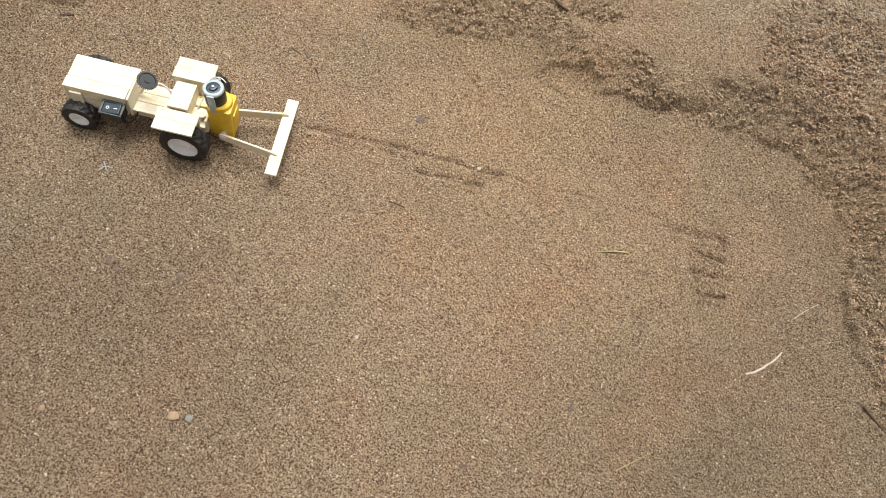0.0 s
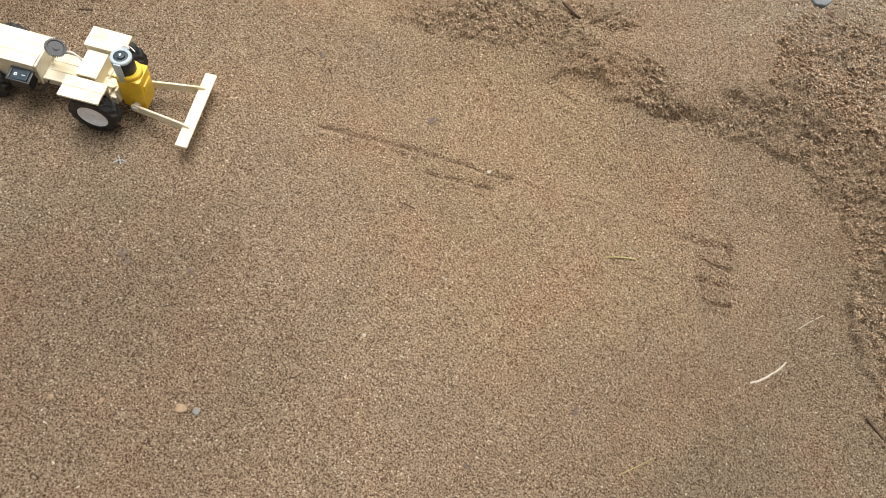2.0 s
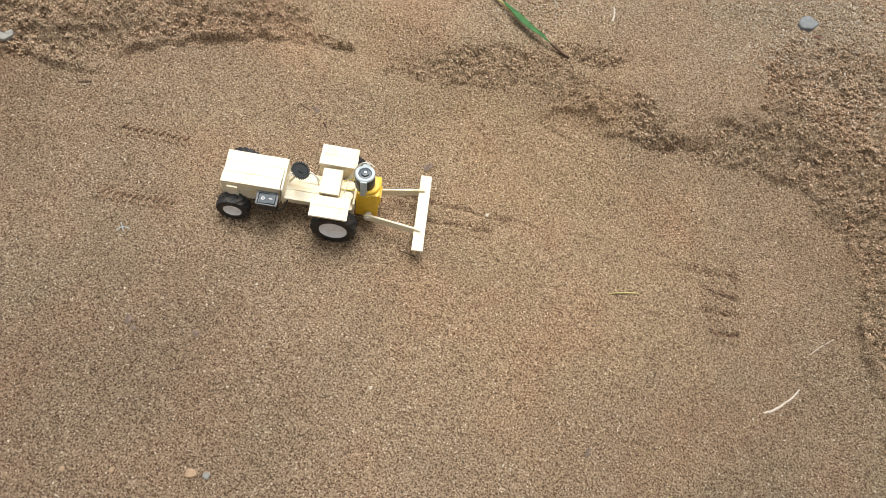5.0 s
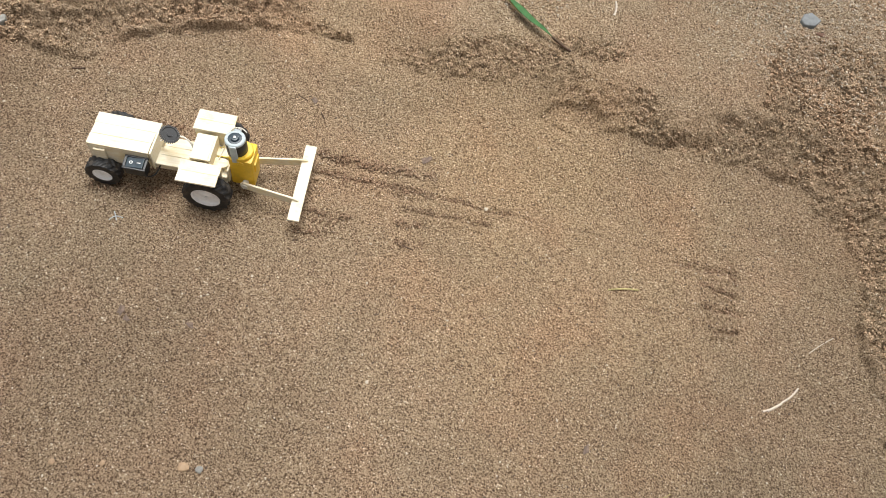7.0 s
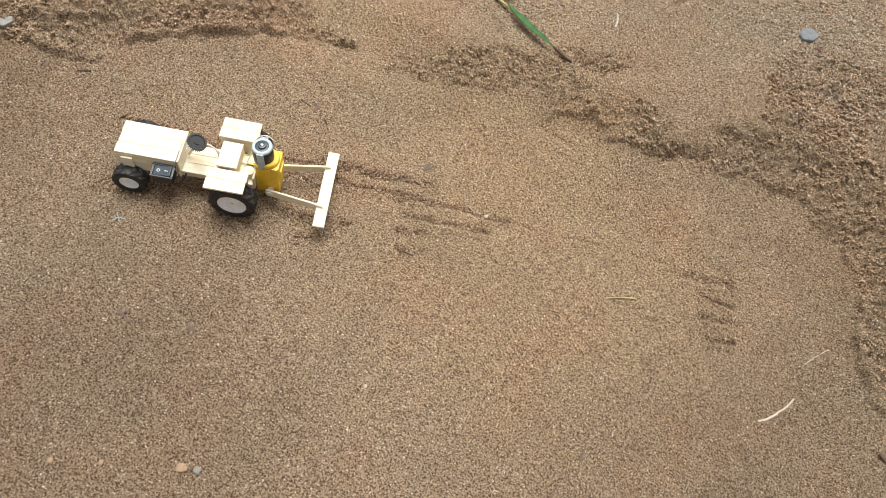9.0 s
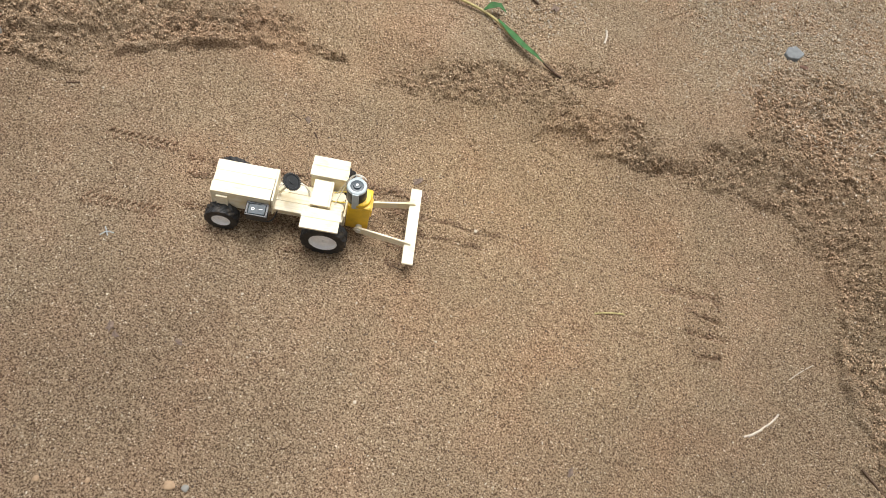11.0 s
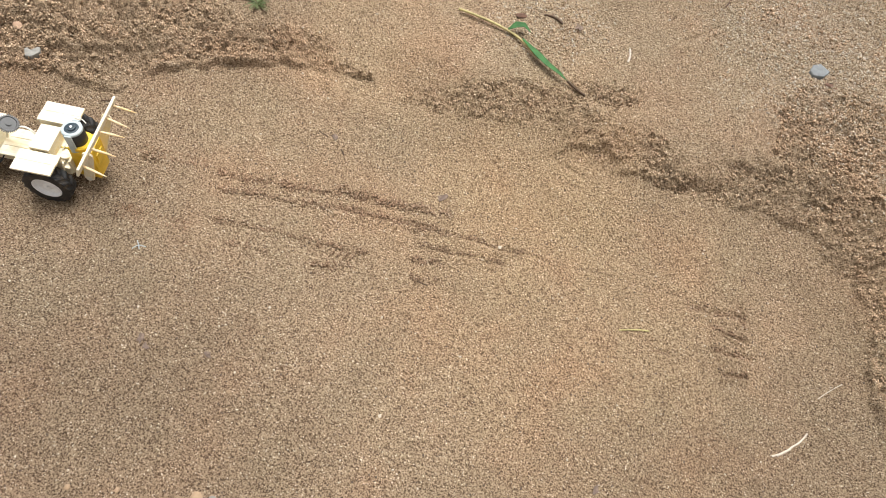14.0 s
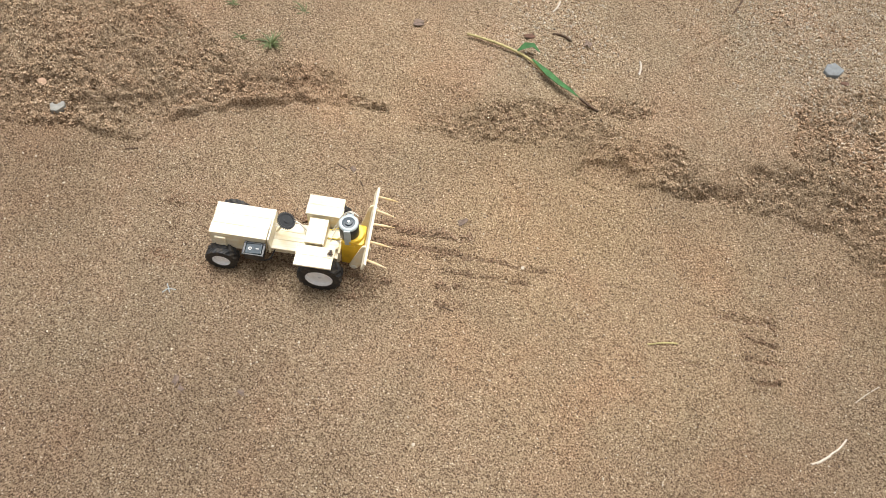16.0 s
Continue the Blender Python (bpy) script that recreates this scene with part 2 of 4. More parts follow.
# Older scratches that lie in the sand from the start: ax, ay, bx, by, half width, depth.
SCRATCHES = [
    (-0.126, 0.029, -0.038, 0.050, 0.0022, 0.0022), (-0.04, 0.049, 0.06, 0.069, 0.0022, 0.0018), (0.05, 0.067, 0.217, 0.099, 0.0016, 0.0012),
    (-0.012, 0.035, 0.05, 0.051, 0.0022, 0.0024), (-0.06, -0.036, 0.05, 0.016, 0.0011, 0.0009), (0.166, 0.037, 0.19, 0.046, 0.0014, 0.0014),
    (0.197, 0.033, 0.216, 0.034, 0.0016, 0.002), (0.221, 0.092, 0.275, 0.104, 0.003, 0.0038), (0.268, 0.116, 0.276, 0.092, 0.0026, 0.0046),
    (0.245, 0.082, 0.25, 0.1, 0.0028, 0.0034), (0.262, 0.082, 0.28, 0.08, 0.002, 0.0042), (0.255, 0.06, 0.287, 0.066, 0.0026, 0.0048),
    (0.25, 0.058, 0.256, 0.05, 0.0022, 0.0048), (0.267, 0.039, 0.287, 0.048, 0.002, 0.0050), (-0.155, 0.098, -0.138, 0.081, 0.0016, 0.0016),
    (0.05, 0.178, 0.085, 0.168, 0.002, 0.0025), (0.13, 0.35, 0.155, 0.385, 0.003, 0.004), (0.0, 0.40, 0.03, 0.43, 0.003, 0.004), (0.414, -0.003, 0.45, -0.022, 0.002, 0.004), (0.395, 0.02, 0.405, 0.05, 0.002, 0.003)]


# Outlines of the crumbled, slumped parts of the bank; between them the sand lies smooth.
CRUMBLED = [
    [(-0.487, -0.003), (-0.455, 0.004), (-0.452, -0.016), (-0.448, -0.040), (-0.47, -0.050), (-0.53, -0.07), (-0.55, -0.03)],
    [(-0.64, 0.11), (-0.413, 0.190), (-0.348, 0.178), (-0.292, 0.172), (-0.25, 0.186), (-0.206, 0.199), (-0.188, 0.184), (-0.14, 0.177), (-0.162, 0.176), (-0.189, 0.166),
     (-0.233, 0.15), (-0.259, 0.129), (-0.298, 0.105), (-0.326, 0.078), (-0.341, 0.062), (-0.351, 0.05), (-0.365, 0.033), (-0.399, 0.021), (-0.434, 0.01), (-0.46, 0.005), (-0.58, -0.04)],
    [(-0.117, 0.166), (-0.099, 0.19), (-0.05, 0.217), (-0.027, 0.229), (0.033, 0.234), (0.058, 0.228), (0.083, 0.221), (0.072, 0.202), (0.05, 0.205), (0.013, 0.197), (-0.05, 0.175), (-0.101, 0.165)],
    [(0.075, 0.207), (0.099, 0.226), (0.13, 0.232), (0.15, 0.219), (0.167, 0.208), (0.2, 0.216), (0.214, 0.241), (0.243, 0.243), (0.243, 0.274), (0.23, 0.31), (0.257, 0.352), (0.305, 0.366), (0.42, 0.40),
     (0.42, 0.19), (0.336, 0.199), (0.308, 0.214), (0.266, 0.211), (0.226, 0.202), (0.197, 0.207), (0.154, 0.187), (0.122, 0.183), (0.115, 0.198), (0.079, 0.196)],
    [(0.035, 0.249), (0.06, 0.263), (0.086, 0.277), (0.113, 0.267), (0.119, 0.25), (0.083, 0.235), (0.051, 0.23)],
    [(0.318, 0.197), (0.369, 0.26), (0.52, 0.26), (0.56, -0.10), (0.454, -0.057), (0.421, 0.019), (0.39, 0.061), (0.379, 0.092), (0.381, 0.129), (0.372, 0.163), (0.348, 0.189)]]

# Small steps where the sand has sheared off: the way along the foot with the high side on its left, the drop, and how far the high side runs out.
SCARPS = [
    ([(-0.52, -0.060), (-0.475, -0.045), (-0.445, -0.042), (-0.425, -0.030)], 0.0060, 0.012), ([(-0.49, -0.030), (-0.465, -0.020), (-0.445, -0.004)], 0.0050, 0.010),
    ([(-0.511, -0.02), (-0.485, -0.005), (-0.463, 0.007), (-0.436, 0.012), (-0.407, 0.027), (-0.365, 0.033), (-0.342, 0.042), (-0.34, 0.061)], 0.0085, 0.016),
    ([(-0.43, 0.045), (-0.4, 0.052), (-0.376, 0.07), (-0.348, 0.094)], 0.0105, 0.022),
    ([(-0.339, 0.062), (-0.298, 0.105), (-0.258, 0.128), (-0.233, 0.151), (-0.189, 0.166), (-0.155, 0.176), (-0.136, 0.176)], 0.0100, 0.016),
    ([(-0.30, 0.135), (-0.274, 0.154), (-0.242, 0.169), (-0.219, 0.175), (-0.194, 0.19)], 0.0060, 0.020),
    ([(-0.118, 0.165), (-0.05, 0.176), (0.018, 0.197)], 0.0035, 0.025),
    ([(0.045, 0.180), (0.076, 0.198), (0.106, 0.198), (0.132, 0.197)], 0.0085, 0.016),
    ([(0.058, 0.168), (0.068, 0.172), (0.083, 0.176)], 0.0022, 0.008),
    ([(0.105, 0.184), (0.138, 0.189), (0.169, 0.196), (0.197, 0.211), (0.225, 0.216)], 0.0080, 0.018),
    ([(0.108, 0.206), (0.144, 0.209), (0.175, 0.203)], 0.0070, 0.014),
    ([(0.217, 0.203), (0.256, 0.211), (0.278, 0.211), (0.305, 0.213)], 0.0110, 0.025),
    ([(0.297, 0.216), (0.312, 0.214), (0.345, 0.198)], 0.0090, 0.022),
    ([(0.318, 0.199), (0.355, 0.186), (0.375, 0.157), (0.384, 0.129), (0.383, 0.093), (0.391, 0.067), (0.402, 0.041), (0.421, 0.019), (0.440, -0.01)], 0.0080, 0.020),
    ([(0.396, -0.006), (0.42, -0.019), (0.444, -0.034)], 0.0040, 0.012),
    ([(0.200, 0.236), (0.231, 0.238), (0.265, 0.250)], 0.0060, 0.014),
    ([(0.040, 0.232), (0.078, 0.241), (0.122, 0.262)], 0.0050, 0.014),
    ([(-0.116, 0.342), (-0.1, 0.315), (-0.086, 0.292)], 0.0035, 0.012),
    ([(-0.118, 0.228), (-0.101, 0.216), (-0.088, 0.223), (-0.072, 0.232)], 0.0040, 0.007),
    ([(-0.100, 0.240), (-0.088, 0.244), (-0.070, 0.250)], 0.0030, 0.006),
    ([(0.060, 0.402), (0.1, 0.384), (0.130, 0.362)], 0.0030, 0.012),
    ([(0.130, 0.430), (0.171, 0.401)], 0.0030, 0.010),
    ([(-0.50, 0.035), (-0.47, 0.048), (-0.44, 0.062), (-0.41, 0.085)], 0.0060, 0.014), ([(-0.40, 0.105), (-0.37, 0.118), (-0.335, 0.137)], 0.0045, 0.012),
    ([(-0.47, 0.085), (-0.44, 0.108), (-0.41, 0.125)], 0.0040, 0.012), ([(-0.345, 0.098), (-0.315, 0.120), (-0.285, 0.138), (-0.262, 0.140)], 0.0050, 0.012),
    ([(0.245, 0.262), (0.272, 0.270), (0.300, 0.288)], 0.0045, 0.014), ([(0.300, 0.240), (0.330, 0.244), (0.360, 0.262)], 0.0050, 0.014),
    ([(0.262, 0.322), (0.290, 0.318), (0.320, 0.332)], 0.0040, 0.012)]

# Gritty places with small stones: x, y, radius.
GRITTY = [(0.27, 0.44, 0.13), (-0.01, 0.318, 0.055), (0.33, 0.33, 0.07)]


def gritty(x, y):
    out = np.zeros(x.shape)
    for cx, cy, r in GRITTY:
        out = np.maximum(out, 1 - smooth((np.hypot(x - cx, y - cy) + 0.02 * lattice(x, y, 0.02, 29) - 0.4 * r) / (1.1 * r)))
    return out


def rough(x, y):
    """1 in the crumbled parts of the bank, 0 where the sand is smooth."""
    out = np.zeros(x.shape)
    fray = 0.006 * lattice(x, y, 0.02, 24) + 0.004 * lattice(x, y, 0.008, 25)
    for ring in CRUMBLED:
        xs, ys = [p[0] for p in ring], [p[1] for p in ring]
        pick = (x > min(xs) - 0.02) & (x < max(xs) + 0.02) & (y > min(ys) - 0.02) & (y < max(ys) + 0.02)
        if not pick.any():
            continue
        u, v = x[pick], y[pick]
        best, inside = np.full(u.shape, 1e9), np.zeros(u.shape, bool)
        for (ax, ay), (bx, by) in zip(ring, ring[1:] + ring[:1]):
            dx, dy = bx - ax, by - ay
            k = np.clip(((u - ax) * dx + (v - ay) * dy) / (dx * dx + dy * dy), 0, 1)
            best = np.minimum(best, np.hypot(u - ax - k * dx, v - ay - k * dy))
            if dy:
                inside ^= ((ay > v) != (by > v)) & (u < (v - ay) * dx / dy + ax)
        out[pick] = np.maximum(out[pick], smooth((np.where(inside, best, -best) + fray[pick] + 0.002) / 0.009))
    return out


def scarps(x, y):
    """The rise of all the small steps."""
    out = np.zeros(x.shape)
    for way, drop, run in SCARPS:
        xs, ys = [p[0] for p in way], [p[1] for p in way]
        pick = (x > min(xs) - 0.1) & (x < max(xs) + 0.1) & (y > min(ys) - 0.1) & (y < max(ys) + 0.1)
        if not pick.any():
            continue
        u, v = x[pick], y[pick]
        wob = 0.0030 * lattice(u, v, 0.013, 26) + 0.0016 * lattice(u, v, 0.005, 27)
        best, sign, at, gone = np.full(u.shape, 1e9), np.ones(u.shape), np.zeros(u.shape), 0.0
        for (ax, ay), (bx, by) in zip(way, way[1:]):
            dx, dy = bx - ax, by - ay
            long = math.hypot(dx, dy)
            k = np.clip(((u - ax) * dx + (v - ay) * dy) / long**2, 0, 1)
            d = np.hypot(u - ax - k * dx, v - ay - k * dy)
            near = d < best
            best = np.where(near, d, best)
            sign = np.where(near, np.where(dx * (v - ay) - dy * (u - ax) > 0, 1.0, -1.0), sign)
            at = np.where(near, gone + k * long, at)
            gone += long
        s = best * sign + wob
        ends = smooth(np.minimum(at, gone - at) / min(0.02, gone * 0.4))
        out[pick] += 0.85 * drop * ends * (0.75 + 0.4 * lattice(u, v, 0.03, 28) + 0.45 * lattice(u, v, 0.006, 32)) * smooth((s + 0.0010) / 0.0026) * np.exp(-np.maximum(s, 0) / run)
    return out


def height(x, y):
    s = beyond(x, y) + 0.010 * lattice(x, y, 0.045, 18) + 0.005 * lattice(x, y, 0.022, 5)
    tall = np.interp(x, [-0.45, -0.15, 0.0, 0.15, 0.3], [0.030, 0.023, 0.044, 0.050, 0.055])
    tall = tall * np.where(x > 0.36, np.interp(y, [-0.05, 0.2], [0.5, 1.0]), 1.0)
    z = tall * (0.58 * smooth((s + 0.10) / 0.14) + 0.42 * smooth((s + 0.012) / 0.07))
    z += 0.16 * np.clip(s - 0.03, 0, 0.3) + scarps(x, y)
    crumbs = rough(x, y)
    z += crumbs * (0.0022 * lattice(x, y, 0.016, 7) + 0.0032 * np.abs(lattice(x, y, 0.0085, 8)) + 0.0032 * np.abs(lattice(x, y, 0.0046, 9)) + 0.0014 * lattice(x, y, 0.0026, 20) - 0.002)
    # cracks that wind between the crumbs
    z -= crumbs * (0.0030 * np.exp(-((lattice(x, y, 0.0105, 33) / 0.17) ** 2)) + 0.0022 * np.exp(-((lattice(x, y, 0.0062, 34) / 0.24) ** 2)))
    z += gritty(x, y) * (0.0014 * np.abs(lattice(x, y, 0.0052, 30)) + 0.0014 * np.abs(lattice(x, y, 0.011, 31)))
    # the smoothed floor keeps shallow swells and a grainy skin
    near = (np.abs(x) < 1.2) & (np.abs(y) < 1.2)
    z += np.where(near, 0.0010 * lattice(x, y, 0.05, 10) + 0.0004 * lattice(x, y, 0.011, 11) + 0.00035 * lattice(x, y, 0.0030, 12), 0.0)
    for ax, ay, bx, by, w, d in SCRATCHES:
        band = (x > min(ax, bx) - 0.02) & (x < max(ax, bx) + 0.02) & (y > min(ay, by) - 0.02) & (y < max(ay, by) + 0.02)
        if band.any():
            xs, ys = x[band], y[band]
            wob = 0.0012 * lattice(xs, ys, 0.008, 13)
            w2 = 1.25 * w
            z[band] += -0.8 * d * groove(xs, ys + wob, ax, ay, bx, by, w2) + 0.5 * d * groove(xs, ys + wob + 2.0 * w2, ax, ay, bx, by, w2)
    far = np.hypot(x, y)
    return z + 0.6 * np.clip(far - 3, 0, 40) / 40 * lattice(x, y, 6.0, 14)


def spread(lo, hi, step, reach):
    mid = np.arange(lo, hi + step / 2, step)
    grow = step * 1.35 ** np.arange(1, 60)
    out = np.cumsum(grow)
    out = out[out < reach]
    return np.concatenate([lo - out[::-1], mid, hi + out])


def ground():
    xs, ys = spread(-0.60, 0.48, 0.00125, 400), spread(-0.34, 0.54, 0.00125, 400)
    gx, gy = np.meshgrid(xs, ys)
    gz = height(gx.ravel(), gy.ravel())
    co = np.stack([gx.ravel(), gy.ravel(), gz], -1).astype(np.float32)
    nx, ny = len(xs), len(ys)
    a = (np.arange(ny - 1)[:, None] * nx + np.arange(nx - 1)[None, :]).ravel()
    faces = np.stack([a, a + 1, a + nx + 1, a + nx], -1).astype(np.int32)
    me = bpy.data.meshes.new("ground")
    me.vertices.add(len(co))
    me.vertices.foreach_set("co", co.ravel())
    me.loops.add(faces.size)
    me.loops.foreach_set("vertex_index", faces.ravel())
    me.polygons.add(len(faces))
    me.polygons.foreach_set("loop_start", np.arange(0, faces.size, 4, dtype=np.int32))
    me.update(calc_edges=True)
    me.shade_smooth()
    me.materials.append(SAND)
    return tagged(new("ground", me), "raked brown sand with a low crumbling bank", "sand", kind="structure")


GROUND = ground()


def level(x, y):
    return float(height(np.array([float(x)]), np.array([float(y)]))[0])


# ---- mesh helpers ----
def part(name, bm, mat, parent=None, label=""):
    me = bpy.data.meshes.new(name)
    bm.to_mesh(me)
    bm.free()
    me.materials.append(mat)
    ob = new(name, me)
    ob.parent = parent
    if label:
        tagged(ob, label)
    return ob


def box(bm, x0, x1, y0, y1, z0, z1, bev=0.0004, m=None):
    r = bmesh.ops.create_cube(bm, size=1.0)
    vs = r["verts"]
    bmesh.ops.scale(bm, verts=vs, vec=(x1 - x0, y1 - y0, z1 - z0))
    bmesh.ops.translate(bm, verts=vs, vec=((x0 + x1) / 2, (y0 + y1) / 2, (z0 + z1) / 2))
    if bev:
        es = list({e for v in vs for e in v.link_edges})
        vs = list({v for f in bmesh.ops.bevel(bm, geom=es, offset=bev, segments=2, affect="EDGES", profile=0.6)["faces"] for v in f.verts} | {v for v in vs if v.is_valid})
    if m is not None:
        bmesh.ops.transform(bm, matrix=m, verts=vs)
    return vs


def plank(x0, x1, y0, y1, z0, z1, bev=0.00035, m=None):
    bm = bmesh.new()
    box(bm, x0, x1, y0, y1, z0, z1, bev, m)
    return bm


def stick(length, width, thick, ends=(True, True)):
    """A lolly stick along x from 0 to length, flat in xy, with rounded ends."""
    bm = bmesh.new()
    r, n = width / 2, 8
    ring = []
    if ends[1]:
        ring += [(length - r + r * math.cos(a), r * math.sin(a)) for a in (math.pi * (i / n - 0.5) for i in range(n + 1))]
    else:
        ring += [(length, -r), (length, r)]
    if ends[0]:
        ring += [(r + r * math.cos(a), r * math.sin(a)) for a in (math.pi * (i / n + 0.5) for i in range(n + 1))]
    else:
        ring += [(0, r), (0, -r)]
    bot = [bm.verts.new((x, y, -thick / 2)) for x, y in ring]
    top = [bm.verts.new((x, y, thick / 2)) for x, y in ring]
    bm.faces.new(top)
    bm.faces.new(bot[::-1])
    k = len(ring)
    for i in range(k):
        bm.faces.new((bot[i], bot[(i + 1) % k], top[(i + 1) % k], top[i]))
    es = [e for e in bm.edges if abs(e.verts[0].co.z - e.verts[1].co.z) < 1e-9]
    bmesh.ops.bevel(bm, geom=es, offset=thick * 0.16, segments=1, affect="EDGES")
    return bm


def lathe(bm, profile, segs=40, m=None, ring_shape=False):
    """Turns (radius, y) pairs round the y axis into a closed band."""
    rings = []
    for r, y in profile:
        rings.append([bm.verts.new((r * math.cos(2 * math.pi * i / segs), y, r * math.sin(2 * math.pi * i / segs))) for i in range(segs)])
    for a, b in zip(rings, rings[1:] + (rings[:1] if ring_shape else [])):
        for i in range(segs):
            bm.faces.new((a[i], b[i], b[(i + 1) % segs], a[(i + 1) % segs]))
    if not ring_shape:
        bm.faces.new(rings[0])
        bm.faces.new(rings[-1][::-1])
    vs = [v for ring in rings for v in ring]
    bmesh.ops.recalc_face_normals(bm, faces=bm.faces[:])
    if m is not None:
        bmesh.ops.transform(bm, matrix=m, verts=vs)
    return vs


def smoothed(ob, angle=35):
    ob.data.shade_smooth()
    for p in ob.data.polygons:
        p.use_smooth = True
    ob.data.set_sharp_from_angle(angle=radians(angle))
    return ob


def tube(name, pts, radius, mat, parent=None, label=""):
    cu = bpy.data.curves.new(name, "CURVE")
    cu.dimensions, cu.bevel_depth, cu.bevel_resolution, cu.resolution_u = "3D", radius, 2, 6
    sp = cu.splines.new("NURBS")
    sp.points.add(len(pts) - 1)
    for p, q in zip(sp.points, pts):
        p.co = (*q, 1)
    sp.use_endpoint_u, sp.order_u = True, 3
    cu.materials.append(mat)
    tmp = bpy.data.objects.new(name, cu)
    me = bpy.data.meshes.new_from_object(tmp)
    bpy.data.objects.remove(tmp)
    ob = new(name, me)
    ob.parent = parent
    if label:
        tagged(ob, label)
    return smoothed(ob, 60)


# ---- the toy tractor; x forward, y to its left, z up, nought on the sand under the rear axle ----
REAR_R, FRONT_R = 0.0193, 0.0140


def wheel(name, tractor, x, y, r, wide, lugs, hub_share):
    hub = new(name)
    hub.parent = tractor
    hub.location = (x, y, r)
    hub.empty_display_size = 0.005
    h, rr = wide / 2, r * hub_share
    bm = bmesh.new()
    segs, rows = lugs * 8, 13
    rings = []
    flank = [(rr, 0.80), (rr * 1.08, 0.98), (r * 0.80, 1.0), (r * 0.86, 0.985)]
    steps = [(q, -v) for q, v in flank] + [(None, -0.93 + 1.86 * k / (rows - 1)) for k in range(rows)] + [(q, v) for q, v in flank[::-1]]
    for q, v in steps:
        ring = []
        for i in range(segs):
            a = 2 * math.pi * i / segs
            if q is None:
                lug = (lugs * i / segs + 0.9 * abs(v) + (0.5 if v > 0 else 0.0)) % 1.0
                e = r * (0.945 + (0.055 if 0.12 < lug < 0.62 and abs(v) > 0.06 else 0.0)) - r * 0.05 * max(0.0, abs(v) - 0.5) ** 1.5
            else:
                e = q
            ring.append(bm.verts.new((e * math.cos(a), v * h, e * math.sin(a))))
        rings.append(ring)
    for a, b in zip(rings, rings[1:] + rings[:1]):
        for i in range(segs):
            bm.faces.new((a[i], b[i], b[(i + 1) % segs], a[(i + 1) % segs]))
    bmesh.ops.recalc_face_normals(bm, faces=bm.faces[:])
    tyre = smoothed(part("tyre", bm, TYRE, hub, "black rubber tyre with dusty chevron lugs"))
    bm = bmesh.new()
    o = h * 0.80
    lathe(bm, [(rr * 1.0, -o), (rr * 1.03, -o * 1.16), (rr * 0.95, -o * 1.16), (rr * 0.90, -o * 0.70), (rr * 0.45, -o * 0.60), (rr * 0.30, -o * 0.80), (rr * 0.10, -o * 0.82),
               (rr * 0.10, o * 0.82), (rr * 0.30, o * 0.80), (rr * 0.45, o * 0.60), (rr * 0.90, o * 0.70), (rr * 0.95, o * 1.16), (rr * 1.03, o * 1.16), (rr * 1.0, o)], 36, None, True)
    rim = smoothed(part("rim", bm, RIM, hub, "white plastic rim"))
    return hub


